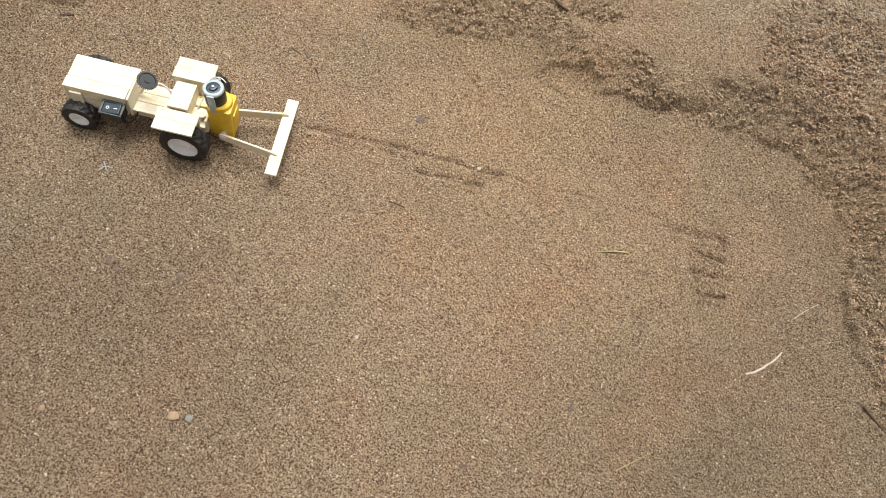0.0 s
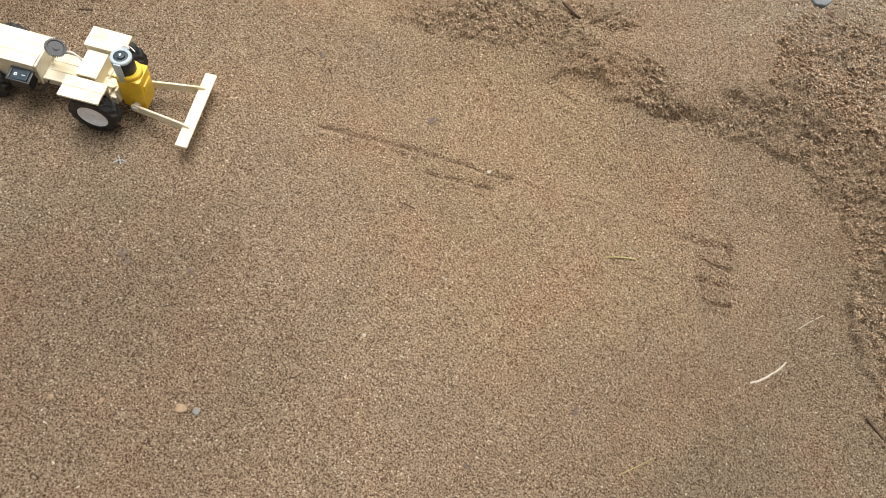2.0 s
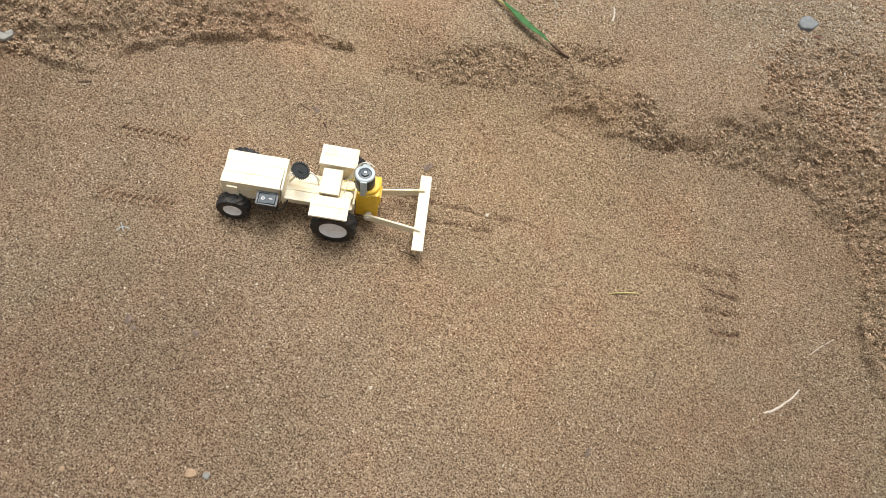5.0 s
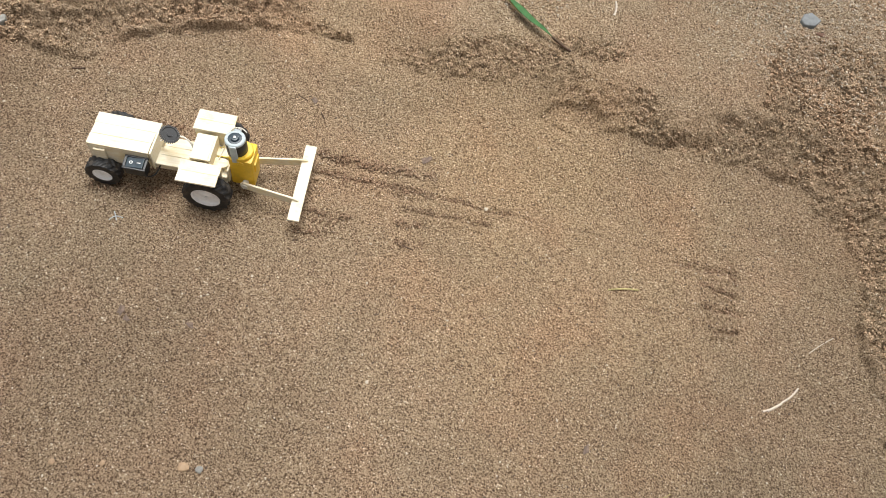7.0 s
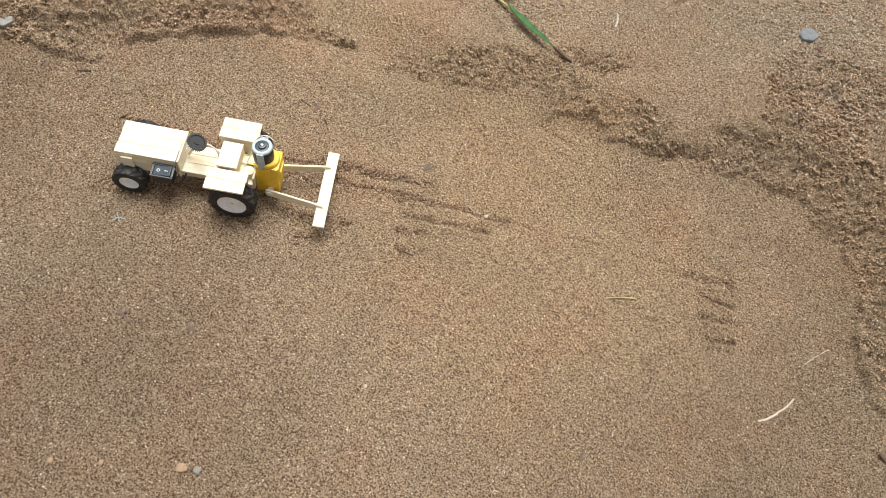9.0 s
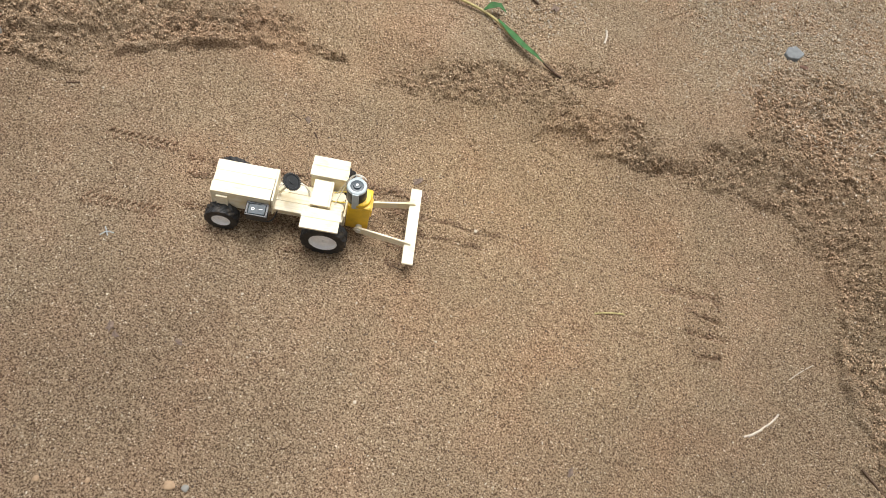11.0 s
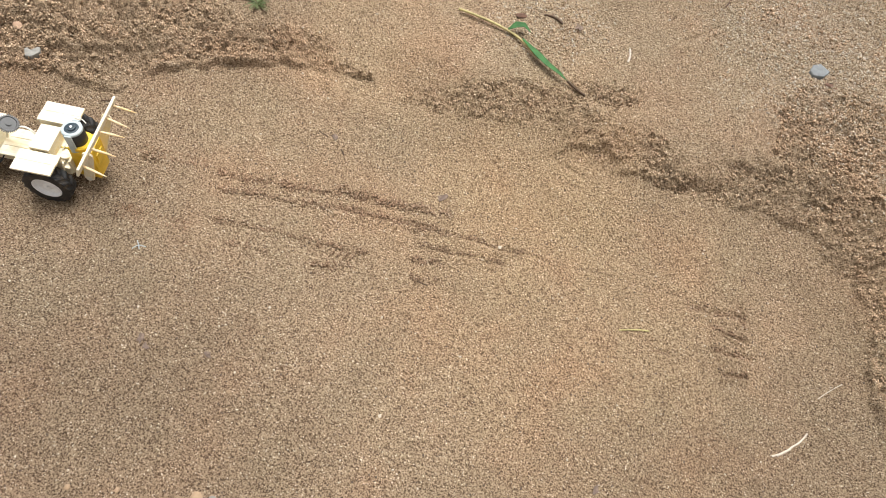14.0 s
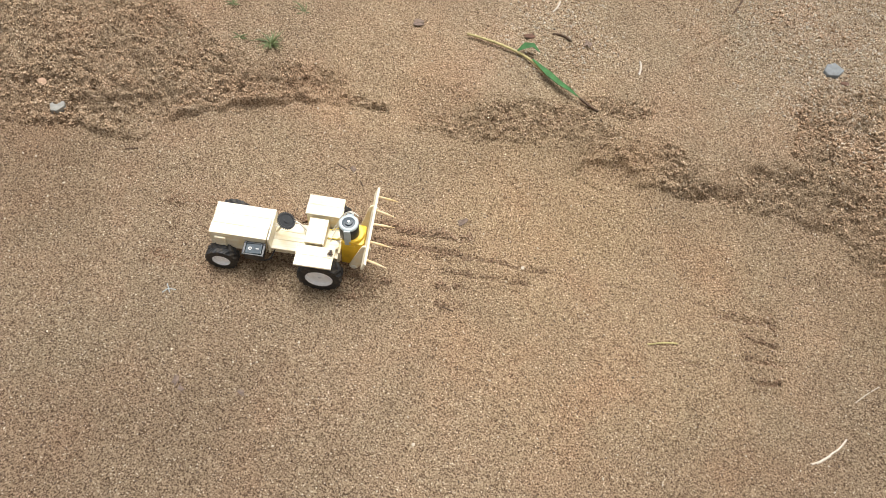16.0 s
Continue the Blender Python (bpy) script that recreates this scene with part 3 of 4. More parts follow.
def build_tractor():
    t = new("toy_tractor")
    t.empty_display_size = 0.02
    tagged(t, "homemade lolly-stick toy tractor with yellow gear motor and black tyres", "toy tractor")
    # bonnet: three boards on top, two a side, two ends
    hood = part("bonnet", plank(0.0480, 0.0935, -0.0136, 0.0136, 0.0215, 0.0405), WOOD, t)
    w = 0.0316 / 3
    for i in range(3):
        y0 = -0.0158 + i * w
        part("bonnet_board", plank(0.0465 + 0.0003 * i, 0.0953 - 0.0004 * (i % 2), y0 + 0.00012, y0 + w - 0.00012, 0.0408, 0.0430 + 0.00006 * (i == 1), 0.0003), WOOD, hood)
    for s in (-1, 1):
        for z0, z1 in ((0.0215, 0.0306), (0.0309, 0.0405)):
            y0, y1 = sorted((s * 0.0138, s * 0.0156))
            part("side_board", plank(0.0482, 0.0938, y0, y1, z0, z1, 0.0003), WOOD, hood)
    part("front_board", plank(0.0938, 0.0955, -0.0150, 0.0150, 0.0205, 0.0405, 0.0003), WOOD, hood)
    part("dash_board", plank(0.0448, 0.0463, -0.0156, 0.0158, 0.0220, 0.0434, 0.0003), WOOD, hood)
    for s in (-1, 1):
        y0, y1 = sorted((s * 0.0160, s * 0.0178))
        part("axle_bracket", plank(0.0815, 0.0905, y0, y1, 0.0120, 0.0385, 0.0003), WOOD, t)
    # chassis and deck boards
    part("chassis", plank(-0.0120, 0.0935, -0.0105, 0.0105, 0.0165, 0.0212), WOOD, t)
    for i, (y0, y1) in enumerate(((-0.0138, -0.0047), (-0.0044, 0.0044), (0.0047, 0.0140))):
        part("deck_board", plank(-0.0100 + 0.0012 * i, 0.0446, y0, y1, 0.0262, 0.0282, 0.0003), WOOD, t)
    part("deck_beam", plank(-0.0080, 0.0440, -0.0100, 0.0100, 0.0214, 0.0260), WOOD, t)
    # seat box
    seat = part("seat", plank(0.0008, 0.0153, -0.0125, 0.0125, 0.0420, 0.0440, 0.0003), WOOD, t)
    part("seat_back_board", plank(-0.0010, 0.0006, -0.0125, 0.0127, 0.0285, 0.0442, 0.0003), WOOD, seat)
    part("seat_front_board", plank(0.0136, 0.0151, -0.0122, 0.0122, 0.0285, 0.0418, 0.0003), WOOD, seat)
    # mudguards
    for s in (-1, 1):
        guard = new("mudguard")
        guard.parent = t
        cuts = (0.0156, 0.0254, 0.0359) if s > 0 else (0.0156, 0.0262, 0.0359)
        for i in range(2):
            y0, y1 = sorted((s * (cuts[i] + 0.0001), s * (cuts[i + 1] - 0.0001)))
            part("mudguard_board", plank(-0.0118 + 0.0004 * i, 0.0202 - 0.0003 * i, y0, y1, 0.0430, 0.0449, 0.0003), WOOD, guard)
        y0, y1 = sorted((s * 0.0158, s * 0.0175))
        part("mudguard_side", plank(-0.0105, 0.0190, y0, y1, 0.0270, 0.0428, 0.0003), WOOD, guard)
    # two round stick ends behind the seat and the bracket for the motor
    for y in (-0.0070, 0.0040):
        bm = stick(0.022, 0.0092, 0.0018)
        bmesh.ops.transform(bm, matrix=Matrix.Translation((-0.0125, y, 0.0308)), verts=bm.verts)
        part("stick_end", bm, WOOD, t)
    part("motor_bracket", plank(-0.0146, -0.0128, -0.0110, 0.0125, 0.0180, 0.0335, 0.0003), WOOD, t)
    part("rear_block", plank(-0.0126, -0.0060, 0.0040, 0.0135, 0.0165, 0.0250, 0.0003), WOOD, t)
    # gear motor
    gm = new("gear_motor")
    gm.parent = t
    bm = bmesh.new()
    box(bm, -0.0345, -0.0152, -0.0092, 0.0092, 0.0125, 0.0480, 0.0012)
    box(bm, -0.0358, -0.0330, -0.0060, 0.0060, 0.0300, 0.0400, 0.0006)
    box(bm, -0.0335, -0.0165, -0.0099, 0.0099, 0.0440, 0.0475, 0.0005)
    box(bm, -0.0272, -0.0222, 0.0090, 0.0106, 0.0430, 0.0465, 0.0004)
    lathe(bm, [(0.0094, 0.0470), (0.0097, 0.0476), (0.0097, 0.0508), (0.0090, 0.0516)], 28, Matrix.Translation((-0.0240, 0.0008, 0.0)) @ Matrix.Rotation(radians(90), 4, "X"))
    body = smoothed(part("gearbox", bm, YELLOW, gm, "yellow plastic gearbox"), 40)
    lean = Matrix.Translation((-0.0238, 0.0010, 0.0)) @ Matrix.Rotation(radians(3), 4, "Y")
    up = Matrix.Rotation(radians(90), 4, "X")
    bm = bmesh.new()
    lathe(bm, [(0.0080, 0.0485), (0.0083, 0.0492), (0.0083, 0.0628), (0.0076, 0.0640)], 32, lean @ up)
    smoothed(part("motor_can", bm, STEEL, gm, "dark steel motor can"))
    bm = bmesh.new()
    lathe(bm, [(0.0070, 0.0632), (0.0070, 0.0652), (0.0054, 0.0657), (0.0034, 0.0657), (0.0030, 0.0670), (0.0012, 0.0672)], 28, lean @ up)
    smoothed(part("end_cap", bm, ROCKER, gm, "blue-black motor end cap"))
    bm = bmesh.new()
    lathe(bm, [(0.0011, 0.0668), (0.0011, 0.0680), (0.0004, 0.0682)], 14, lean @ up)
    smoothed(part("shaft_tip", bm, SHAFT, gm))
    bm = bmesh.new()
    segs = 28
    for r0, r1, z0, z1 in ((0.0056, 0.0082, 0.0636, 0.0658),):
        rings = [[bm.verts.new((r * math.cos(2 * math.pi * i / segs), r * math.sin(2 * math.pi * i / segs), z)) for i in range(segs)] for r, z in ((r0, z0), (r1, z0), (r1, z1 - 0.0006), (r1 - 0.0007, z1), (r0, z1))]
        for a, b in zip(rings, rings[1:] + rings[:1]):
            for i in range(segs):
                bm.faces.new((a[i], a[(i + 1) % segs], b[(i + 1) % segs], b[i]))
    for s in (-1, 1):
        y0, y1 = sorted((s * 0.0080, s * 0.0093))
        box(bm, -0.0028, 0.0028, y0, y1, 0.0450, 0.0655, 0.0004)
    bmesh.ops.recalc_face_normals(bm, faces=bm.faces[:])
    bmesh.ops.transform(bm, matrix=lean, verts=bm.verts)
    smoothed(part("retaining_clip", bm, CLIP, gm, "grey plastic retaining clip"), 40)
    # steering wheel: a black gear on a wooden column
    bm = bmesh.new()
    n, teeth = 0, 30
    ring = []
    for i in range(teeth):
        for da, r in ((0.0, 0.0067), (0.3, 0.0079), (0.55, 0.0079), (0.85, 0.0067)):
            a = 2 * math.pi * (i + da) / teeth
            ring.append((r * math.cos(a), r * math.sin(a)))
    top = [bm.verts.new((x, y, 0.0009)) for x, y in ring]
    bot = [bm.verts.new((x, y, -0.0009)) for x, y in ring]
    inner = [bm.verts.new((0.0060 * math.cos(2 * math.pi * i / len(ring)), 0.0060 * math.sin(2 * math.pi * i / len(ring)), 0.0009)) for i in range(len(ring))]
    dish = [bm.verts.new((0.0056 * math.cos(2 * math.pi * i / len(ring)), 0.0056 * math.sin(2 * math.pi * i / len(ring)), 0.0003)) for i in range(len(ring))]
    k = len(ring)
    for i in range(k):
        j = (i + 1) % k
        bm.faces.new((bot[i], bot[j], top[j], top[i]))
        bm.faces.new((top[i], top[j], inner[j], inner[i]))
        bm.faces.new((inner[i], inner[j], dish[j], dish[i]))
    bm.faces.new(dish)
    bm.faces.new(bot[::-1])
    lathe(bm, [(0.0009, -0.0019), (0.0020, -0.0019), (0.0022, -0.0004), (0.0022, 0.0012)], 18, Matrix.Rotation(radians(90), 4, "X"))
    tilt = Matrix.Translation((0.0322, 0.0011, 0.0542)) @ Matrix.Rotation(radians(-24), 4, "Y") @ Matrix.Rotation(radians(-6), 4, "X")
    bmesh.ops.transform(bm, matrix=tilt, verts=bm.verts)
    steer = smoothed(part("steering_wheel", bm, BLACK, t, "black plastic gear as steering wheel"), 30)
    part("steering_column", plank(-0.001, 0.001, -0.001, 0.001, -0.026, 0.0, 0.0003, tilt), WOOD, steer)
    # rocker switch on the flank
    sw = new("rocker_switch")
    sw.parent = t
    sw.matrix_local = Matrix.Translation((0.0564, 0.0220, 0.0355)) @ Matrix.Rotation(radians(-8), 4, "X") @ Matrix.Scale(0.86, 4)
    bm = bmesh.new()
    box(bm, -0.0105, 0.0105, -0.0070, -0.0053, -0.0010, 0.0012, 0.0004)
    box(bm, -0.0105, 0.0105, 0.0053, 0.0070, -0.0010, 0.0012, 0.0004)
    box(bm, -0.0105, -0.0082, -0.0054, 0.0054, -0.0010, 0.0012, 0.0004)
    box(bm, 0.0082, 0.0105, -0.0054, 0.0054, -0.0010, 0.0012, 0.0004)
    box(bm, -0.0094, 0.0094, -0.0062, 0.0062, -0.0130, -0.0008, 0.0005)
    part("bezel", bm, BLACK, sw, "black plastic switch body")
    bm = bmesh.new()
    box(bm, -0.0080, 0.0003, -0.0051, 0.0051, -0.0006, 0.0013, 0.0004, Matrix.Rotation(radians(7), 4, "Y"))
    box(bm, -0.0003, 0.0080, -0.0051, 0.0051, -0.0006, 0.0013, 0.0004, Matrix.Rotation(radians(6), 4, "Y"))
    rocker = part("rocker", bm, ROCKER, sw, "dark glossy rocker")
    bm = bmesh.new()
    rings = [[bm.verts.new((0.0036 + r * math.cos(2 * math.pi * i / 20), r * math.sin(2 * math.pi * i / 20), 0.00135 + dz)) for i in range(20)] for r, dz in ((0.0009, 0), (0.0017, 0), (0.0016, 0.0002), (0.0010, 0.0002))]
    for a, b in zip(rings, rings[1:]):
        for i in range(20):
            bm.faces.new((a[i], a[(i + 1) % 20], b[(i + 1) % 20], b[i]))
    bmesh.ops.transform(bm, matrix=Matrix.Rotation(radians(6), 4, "Y"), verts=bm.verts)
    part("off_mark", bm, MARK, rocker, "white ring mark")
    part("on_mark", plank(-0.0056, -0.0022, -0.0004, 0.0004, 0.00125, 0.00155, 0.0, Matrix.Rotation(radians(7), 4, "Y")), MARK, rocker, "white stroke mark")
    for x in (-0.006, 0.0, 0.006):
        part("terminal", plank(x - 0.0012, x + 0.0012, -0.0004, 0.0004, -0.0190, -0.0129, 0.0002), SHAFT, sw)
    # wiring
    tube("wire", [(0.044, -0.004, 0.038), (0.036, -0.006, 0.041), (0.026, -0.0075, 0.042), (0.019, -0.006, 0.036), (0.0185, -0.004, 0.029)], 0.00055, WIRE, t, "thin white wire")
    tube("wire", [(0.044, -0.002, 0.037), (0.034, -0.0085, 0.040), (0.024, -0.0090, 0.040), (0.0182, -0.0075, 0.030)], 0.00055, WIRE, t, "thin white wire")
    tube("wire", [(-0.023, -0.009, 0.064), (-0.019, -0.012, 0.064), (-0.012, -0.012, 0.055), (-0.008, -0.010, 0.042), (-0.004, -0.008, 0.034)], 0.00045, WIRE, t, "thin white wire")
    tube("wire", [(-0.027, -0.009, 0.062), (-0.020, -0.0145, 0.063), (-0.012, -0.0135, 0.050), (-0.007, -0.006, 0.036), (-0.004, 0.002, 0.0325)], 0.00045, WIRE, t, "thin white wire")
    tube("wire", [(-0.0120, -0.0125, 0.0325), (-0.0080, -0.0120, 0.0330), (-0.0050, -0.0110, 0.0325), (-0.002, -0.010, 0.0322)], 0.00042, WIRE_Y, t, "yellow wire")
    tube("wire", [(-0.0128, -0.002, 0.0325), (-0.0090, -0.0012, 0.0330), (-0.0050, -0.0016, 0.0325), (-0.002, -0.001, 0.0322)], 0.00042, WIRE_Y, t, "yellow wire")
    tube("wire", [(0.050, 0.022, 0.0185), (0.046, 0.0215, 0.019), (0.043, 0.017, 0.0205), (0.042, 0.011, 0.023)], 0.0006, BLACK, t, "black wire")
    # axles and wheels
    for x, z, h in ((0.0, REAR_R, 0.027), (0.0863, FRONT_R, 0.021)):
        bm = bmesh.new()
        lathe(bm, [(0.0014, -h), (0.0015, -h + 0.001), (0.0015, h - 0.001), (0.0014, h)], 12, Matrix.Translation((x, 0, z)))
        smoothed(part("axle", bm, SHAFT, t))
    wheels = []
    for s in (-1, 1):
        wheels.append((wheel("rear_wheel", t, 0.0, s * 0.0287 - 0.0018, REAR_R, 0.0132, 16, 0.60), REAR_R))
        wheels.append((wheel("front_wheel", t, 0.0863, s * 0.0232 - 0.0022, FRONT_R, 0.0108, 15, 0.54), FRONT_R))
    # rake: hinged on the gearbox shaft; its own space has the hinge at nought and the bar along -x
    rake = new("rake")
    rake.parent = t
    tagged(rake, "hinged rake of lolly sticks with five toothpick tines")
    bm = bmesh.new()
    lathe(bm, [(0.0024, -0.0152), (0.0027, -0.0147), (0.0027, 0.0147), (0.0024, 0.0152)], 16)
    smoothed(part("hinge_pin", bm, PEG, rake, "milky plastic shaft"))
    for y0, y1 in ((0.0128, 0.0190), (-0.0122, -0.0205)):
        bm = stick(0.0515, 0.0084, 0.0018, (True, True))
        turn = Matrix.Rotation(math.atan2(y1 - y0, 0.045), 4, "Z")
        bmesh.ops.transform(bm, matrix=Matrix.Translation((0.0040, y0, 0.0)) @ Matrix.Rotation(math.pi, 4, "Z") @ Matrix.Rotation(-math.atan2(y1 - y0, 0.045), 4, "Z") @ Matrix.Rotation(radians(90), 4, "X"), verts=bm.verts)
        part("arm", bm, WOOD, rake)
    bm = stick(0.0770, 0.0098, 0.0021, (False, False))
    bmesh.ops.transform(bm, matrix=Matrix.Translation((-0.0457, -0.0385, 0.0002)) @ Matrix.Rotation(radians(90), 4, "Z"), verts=bm.verts)
    part("crossbar", bm, WOOD, rake)
    for f in (0.07, 0.26, 0.46, 0.68, 0.90):
        bm = bmesh.new()
        y = -0.038 + 0.076 * f
        jit = 0.0012 * math.sin(37 * f)
        lathe(bm, [(0.0010, 0.0), (0.0011, 0.0006), (0.0011, 0.011), (0.0003, 0.0195)], 10,
              Matrix.Translation((-0.0457 + jit, y, -0.0002)) @ Matrix.Rotation(radians(-90 + 8 * math.sin(51 * f)), 4, "X"))
        smoothed(part("tine", bm, PICK, rake, "pointed wooden toothpick"))
    return t, wheels, rake


TRACTOR, WHEELS, RAKE = build_tractor()


# ---- sand clods on the bank ----
def lump(rs, r, squash=0.75, sub=1):
    bm = bmesh.new()
    bmesh.ops.create_icosphere(bm, subdivisions=sub, radius=r)
    for v in bm.verts:
        v.co *= rs.uniform(0.6, 1.25)
        v.co.z *= squash
    return bm


def scattered(name, count, place, sizes, mats, label, category, seed, sink=0.3, rare=2.2):
    rs = np.random.RandomState(seed)
    protos = []
    for i in range(12):
        bm = lump(rs, 1.0)
        bm.verts.index_update()
        protos.append((np.array([v.co[:] for v in bm.verts]), [[v.index for v in f.verts] for f in bm.faces]))
        bm.free()
    pts = place(rs, count)
    zs = height(pts[:, 0].copy(), pts[:, 1].copy())
    verts, faces, base = [], [], 0
    for (x, y), z in zip(pts, zs):
        co, fs = protos[rs.randint(12)]
        r = sizes[0] + (sizes[1] - sizes[0]) * rs.rand() ** rare
        a = rs.uniform(0, 6.28)
        c, s = math.cos(a), math.sin(a)
        k = co * (r * rs.uniform(0.8, 1.6), r * rs.uniform(0.6, 1.0), r)
        verts.append(np.stack([k[:, 0] * c - k[:, 1] * s + x, k[:, 0] * s + k[:, 1] * c + y, k[:, 2] + z + r * (0.6 - sink)], -1))
        faces += [[i + base for i in f] for f in fs]
        base += len(co)
    me = bpy.data.meshes.new(name)
    me.from_pydata(np.concatenate(verts).tolist(), [], faces)
    me.materials.append(mats)
    me.shade_smooth()
    return tagged(new(name, me), label, category, kind="stuff")


def on_bank(rs, n):
    out = []
    while sum(len(o) for o in out) < n:
        p = rs.uniform((-0.60, -0.06), (0.48, 0.46), (40000, 2))
        want = rough(p[:, 0], p[:, 1]) * np.clip(0.5 + 0.75 * lattice(p[:, 0], p[:, 1], 0.018, 16), 0.06, 1)
        out.append(p[rs.rand(len(p)) < want])
    return np.concatenate(out)[:n]


def on_floor(rs, n):
    return rs.uniform((-0.58, -0.33), (0.48, 0.6), (n, 2))


scattered("sand_clods", 26000, on_bank, (0.0005, 0.0020), CLOD, "damp crumbled sand clods along the bank", "sand clods", 21, 0.5, 2.6)


def on_gravel(rs, n):
    p = rs.uniform((-0.10, 0.22), (0.46, 0.56), (n * 8, 2))
    return p[rs.rand(len(p)) < 0.9 * gritty(p[:, 0], p[:, 1])][:n]


scattered("gravel", 3800, on_gravel, (0.0004, 0.0014), GRAVEL, "loose grey gravel among the sand", "gravel", 24)
scattered("pale_gravel", 2200, on_gravel, (0.0004, 0.0013), STONE_WHITE, "pale gravel chips lying on the bank", "gravel", 25)
scattered("sand_lumps", 3600, on_gravel, (0.0006, 0.0019), CLOD, "small lumps of sand on the gritty bank", "sand clods", 26)
scattered("pale_grit", 2600, on_floor, (0.0003, 0.0010), STONE_WHITE, "scattered pale grit grains on the sand", "grit", 22)
scattered("dark_grit", 8000, on_floor, (0.0003, 0.0011), DARK_GRAIN, "scattered dark specks on the sand", "grit", 23)


# ---- loose things on the sand ----
def pebble(name, x, y, r, mat, label, category="pebble", squash=0.5, seed=0, stretch=1.0, turn=0.0, sink=0.35):
    rs = np.random.RandomState(seed + 100)
    bm = lump(rs, r, squash, 2)
    bmesh.ops.scale(bm, verts=bm.verts, vec=(stretch, 1, 1))
    bmesh.ops.smooth_vert(bm, verts=bm.verts, factor=0.6, use_axis_x=True, use_axis_y=True, use_axis_z=True)
    ob = part(name, bm, mat)
    smoothed(ob, 50)
    ob.matrix_world = pose(x, y, level(x, y) + r * squash * (0.8 - sink), 0, 0, turn)
    return tagged(ob, label, category)


for i, (x, y, r, m, lab, st, tu) in enumerate((
        (-0.088, -0.235, 0.0042, STONE_TAN, "small tan pebble pressed into the sand", 1.3, 20), (-0.077, -0.232, 0.003, STONE_GREY, "small grey-brown pebble in the sand", 1.1, 0),
        (-0.170, -0.265, 0.0026, STONE_TAN, "small tan pebble pressed into the sand", 1.0, 0), (-0.139, -0.253, 0.0025, STONE_TAN, "small tan pebble pressed into the sand", 1.0, 0),
        (0.038, 0.066, 0.0022, STONE_WHITE, "tiny white stone on the sand", 1.0, 0), (-0.083, -0.082, 0.0019, STONE_TAN, "tiny orange-tan stone on the sand", 1.2, 40),
        (-0.108, -0.159, 0.0020, STONE_TAN, "tiny pale stone on the sand", 1.0, 0), (0.005, -0.126, 0.0018, STONE_WHITE, "tiny pale stone on the sand", 1.0, 0),
        (-0.111, 0.025, 0.0022, STONE_TAN, "tiny pinkish stone on the sand", 1.4, 10), (-0.106, 0.027, 0.0018, STONE_TAN, "tiny pinkish stone on the sand", 1.2, 0),
        (-0.116, -0.083, 0.0014, STONE_WHITE, "tiny white stone on the sand", 1.0, 0))):
    pebble("pebble", x, y, r, m, lab, seed=i, stretch=st, turn=tu)


def slab_stone(x, y, r, mat, label, seed, proud, turn):
    """A flat broken stone with worn edges that lies in the sand."""
    rs = np.random.RandomState(seed)
    ring = [(r * q * math.cos(a) * 1.1, r * q * math.sin(a)) for a, q in ((2 * math.pi * (i + rs.uniform(-0.2, 0.2)) / 6, rs.uniform(0.85, 1.1)) for i in range(6))]
    bm = bmesh.new()
    low = [bm.verts.new((a * 1.06, b * 1.06, -0.006)) for a, b in ring]
    top = [bm.verts.new((a, b, 0.12 * a)) for a, b in ring]
    bm.faces.new(top)
    bm.faces.new(low[::-1])
    for i in range(6):
        bm.faces.new((low[i - 1], low[i], top[i], top[i - 1]))
    bmesh.ops.recalc_face_normals(bm, faces=bm.faces[:])
    bmesh.ops.bevel(bm, geom=[e for e in bm.edges], offset=0.0011, segments=2, affect="EDGES", profile=0.6)
    ob = smoothed(part("flat_stone", bm, mat), 50)
    ob.matrix_world = pose(x, y, level(x, y) + proud, 0, 0, turn)
    return tagged(ob, label, "stone")


slab_stone(0.266, 0.377, 0.0098, STONE_BLUE, "flat blue-grey stone half sunk in the bank", 31, 0.0026, 20)
slab_stone(-0.427, 0.037, 0.0072, STONE_GREY, "flat grey stone half buried in damp sand", 32, 0.0024, 10)
pebble("pebble", -0.453, 0.054, 0.0045, BARK_PALE, "pinkish tan pebble in the crumbled bank", "pebble", 0.5, 33, 1.6, 140)
pebble("bark_chip", 0.283, 0.367, 0.004, BARK, "brown bark chip beside the grey stone", "bark chip", 0.22, 34, 2.4, 5)
pebble("bark_chip", -0.039, 0.304, 0.0042, BARK, "dark brown bark chip on pale sand", "bark chip", 0.25, 35, 2.0, 25)


def flake(x, y, r, seed, label, mat=None, lift=0.0006):
    """A curled scrap of dead leaf."""
    rs = np.random.RandomState(seed)
    bm = bmesh.new()
    n = 11
    rim = []
    for i in range(n):
        a = 2 * math.pi * i / n
        q = r * rs.uniform(0.5, 1.15)
        rim.append(bm.verts.new((q * math.cos(a) * 1.25, q * math.sin(a) * 0.8, rs.uniform(0.0, 0.25) * r)))
    mid = bm.verts.new((0, 0, 0.12 * r))
    for i in range(n):
        bm.faces.new((rim[i], rim[(i + 1) % n], mid))
    ext = bmesh.ops.extrude_face_region(bm, geom=bm.faces[:])
    bmesh.ops.translate(bm, verts=[v for v in ext["geom"] if isinstance(v, bmesh.types.BMVert)], vec=(0, 0, -0.0006))
    bmesh.ops.recalc_face_normals(bm, faces=bm.faces[:])
    ob = part("dead_leaf", bm, mat or DEBRIS)
    ob.matrix_world = pose(x, y, level(x, y) + lift, 0, 0, rs.uniform(0, 360))
    return tagged(ob, label, "dead leaf")


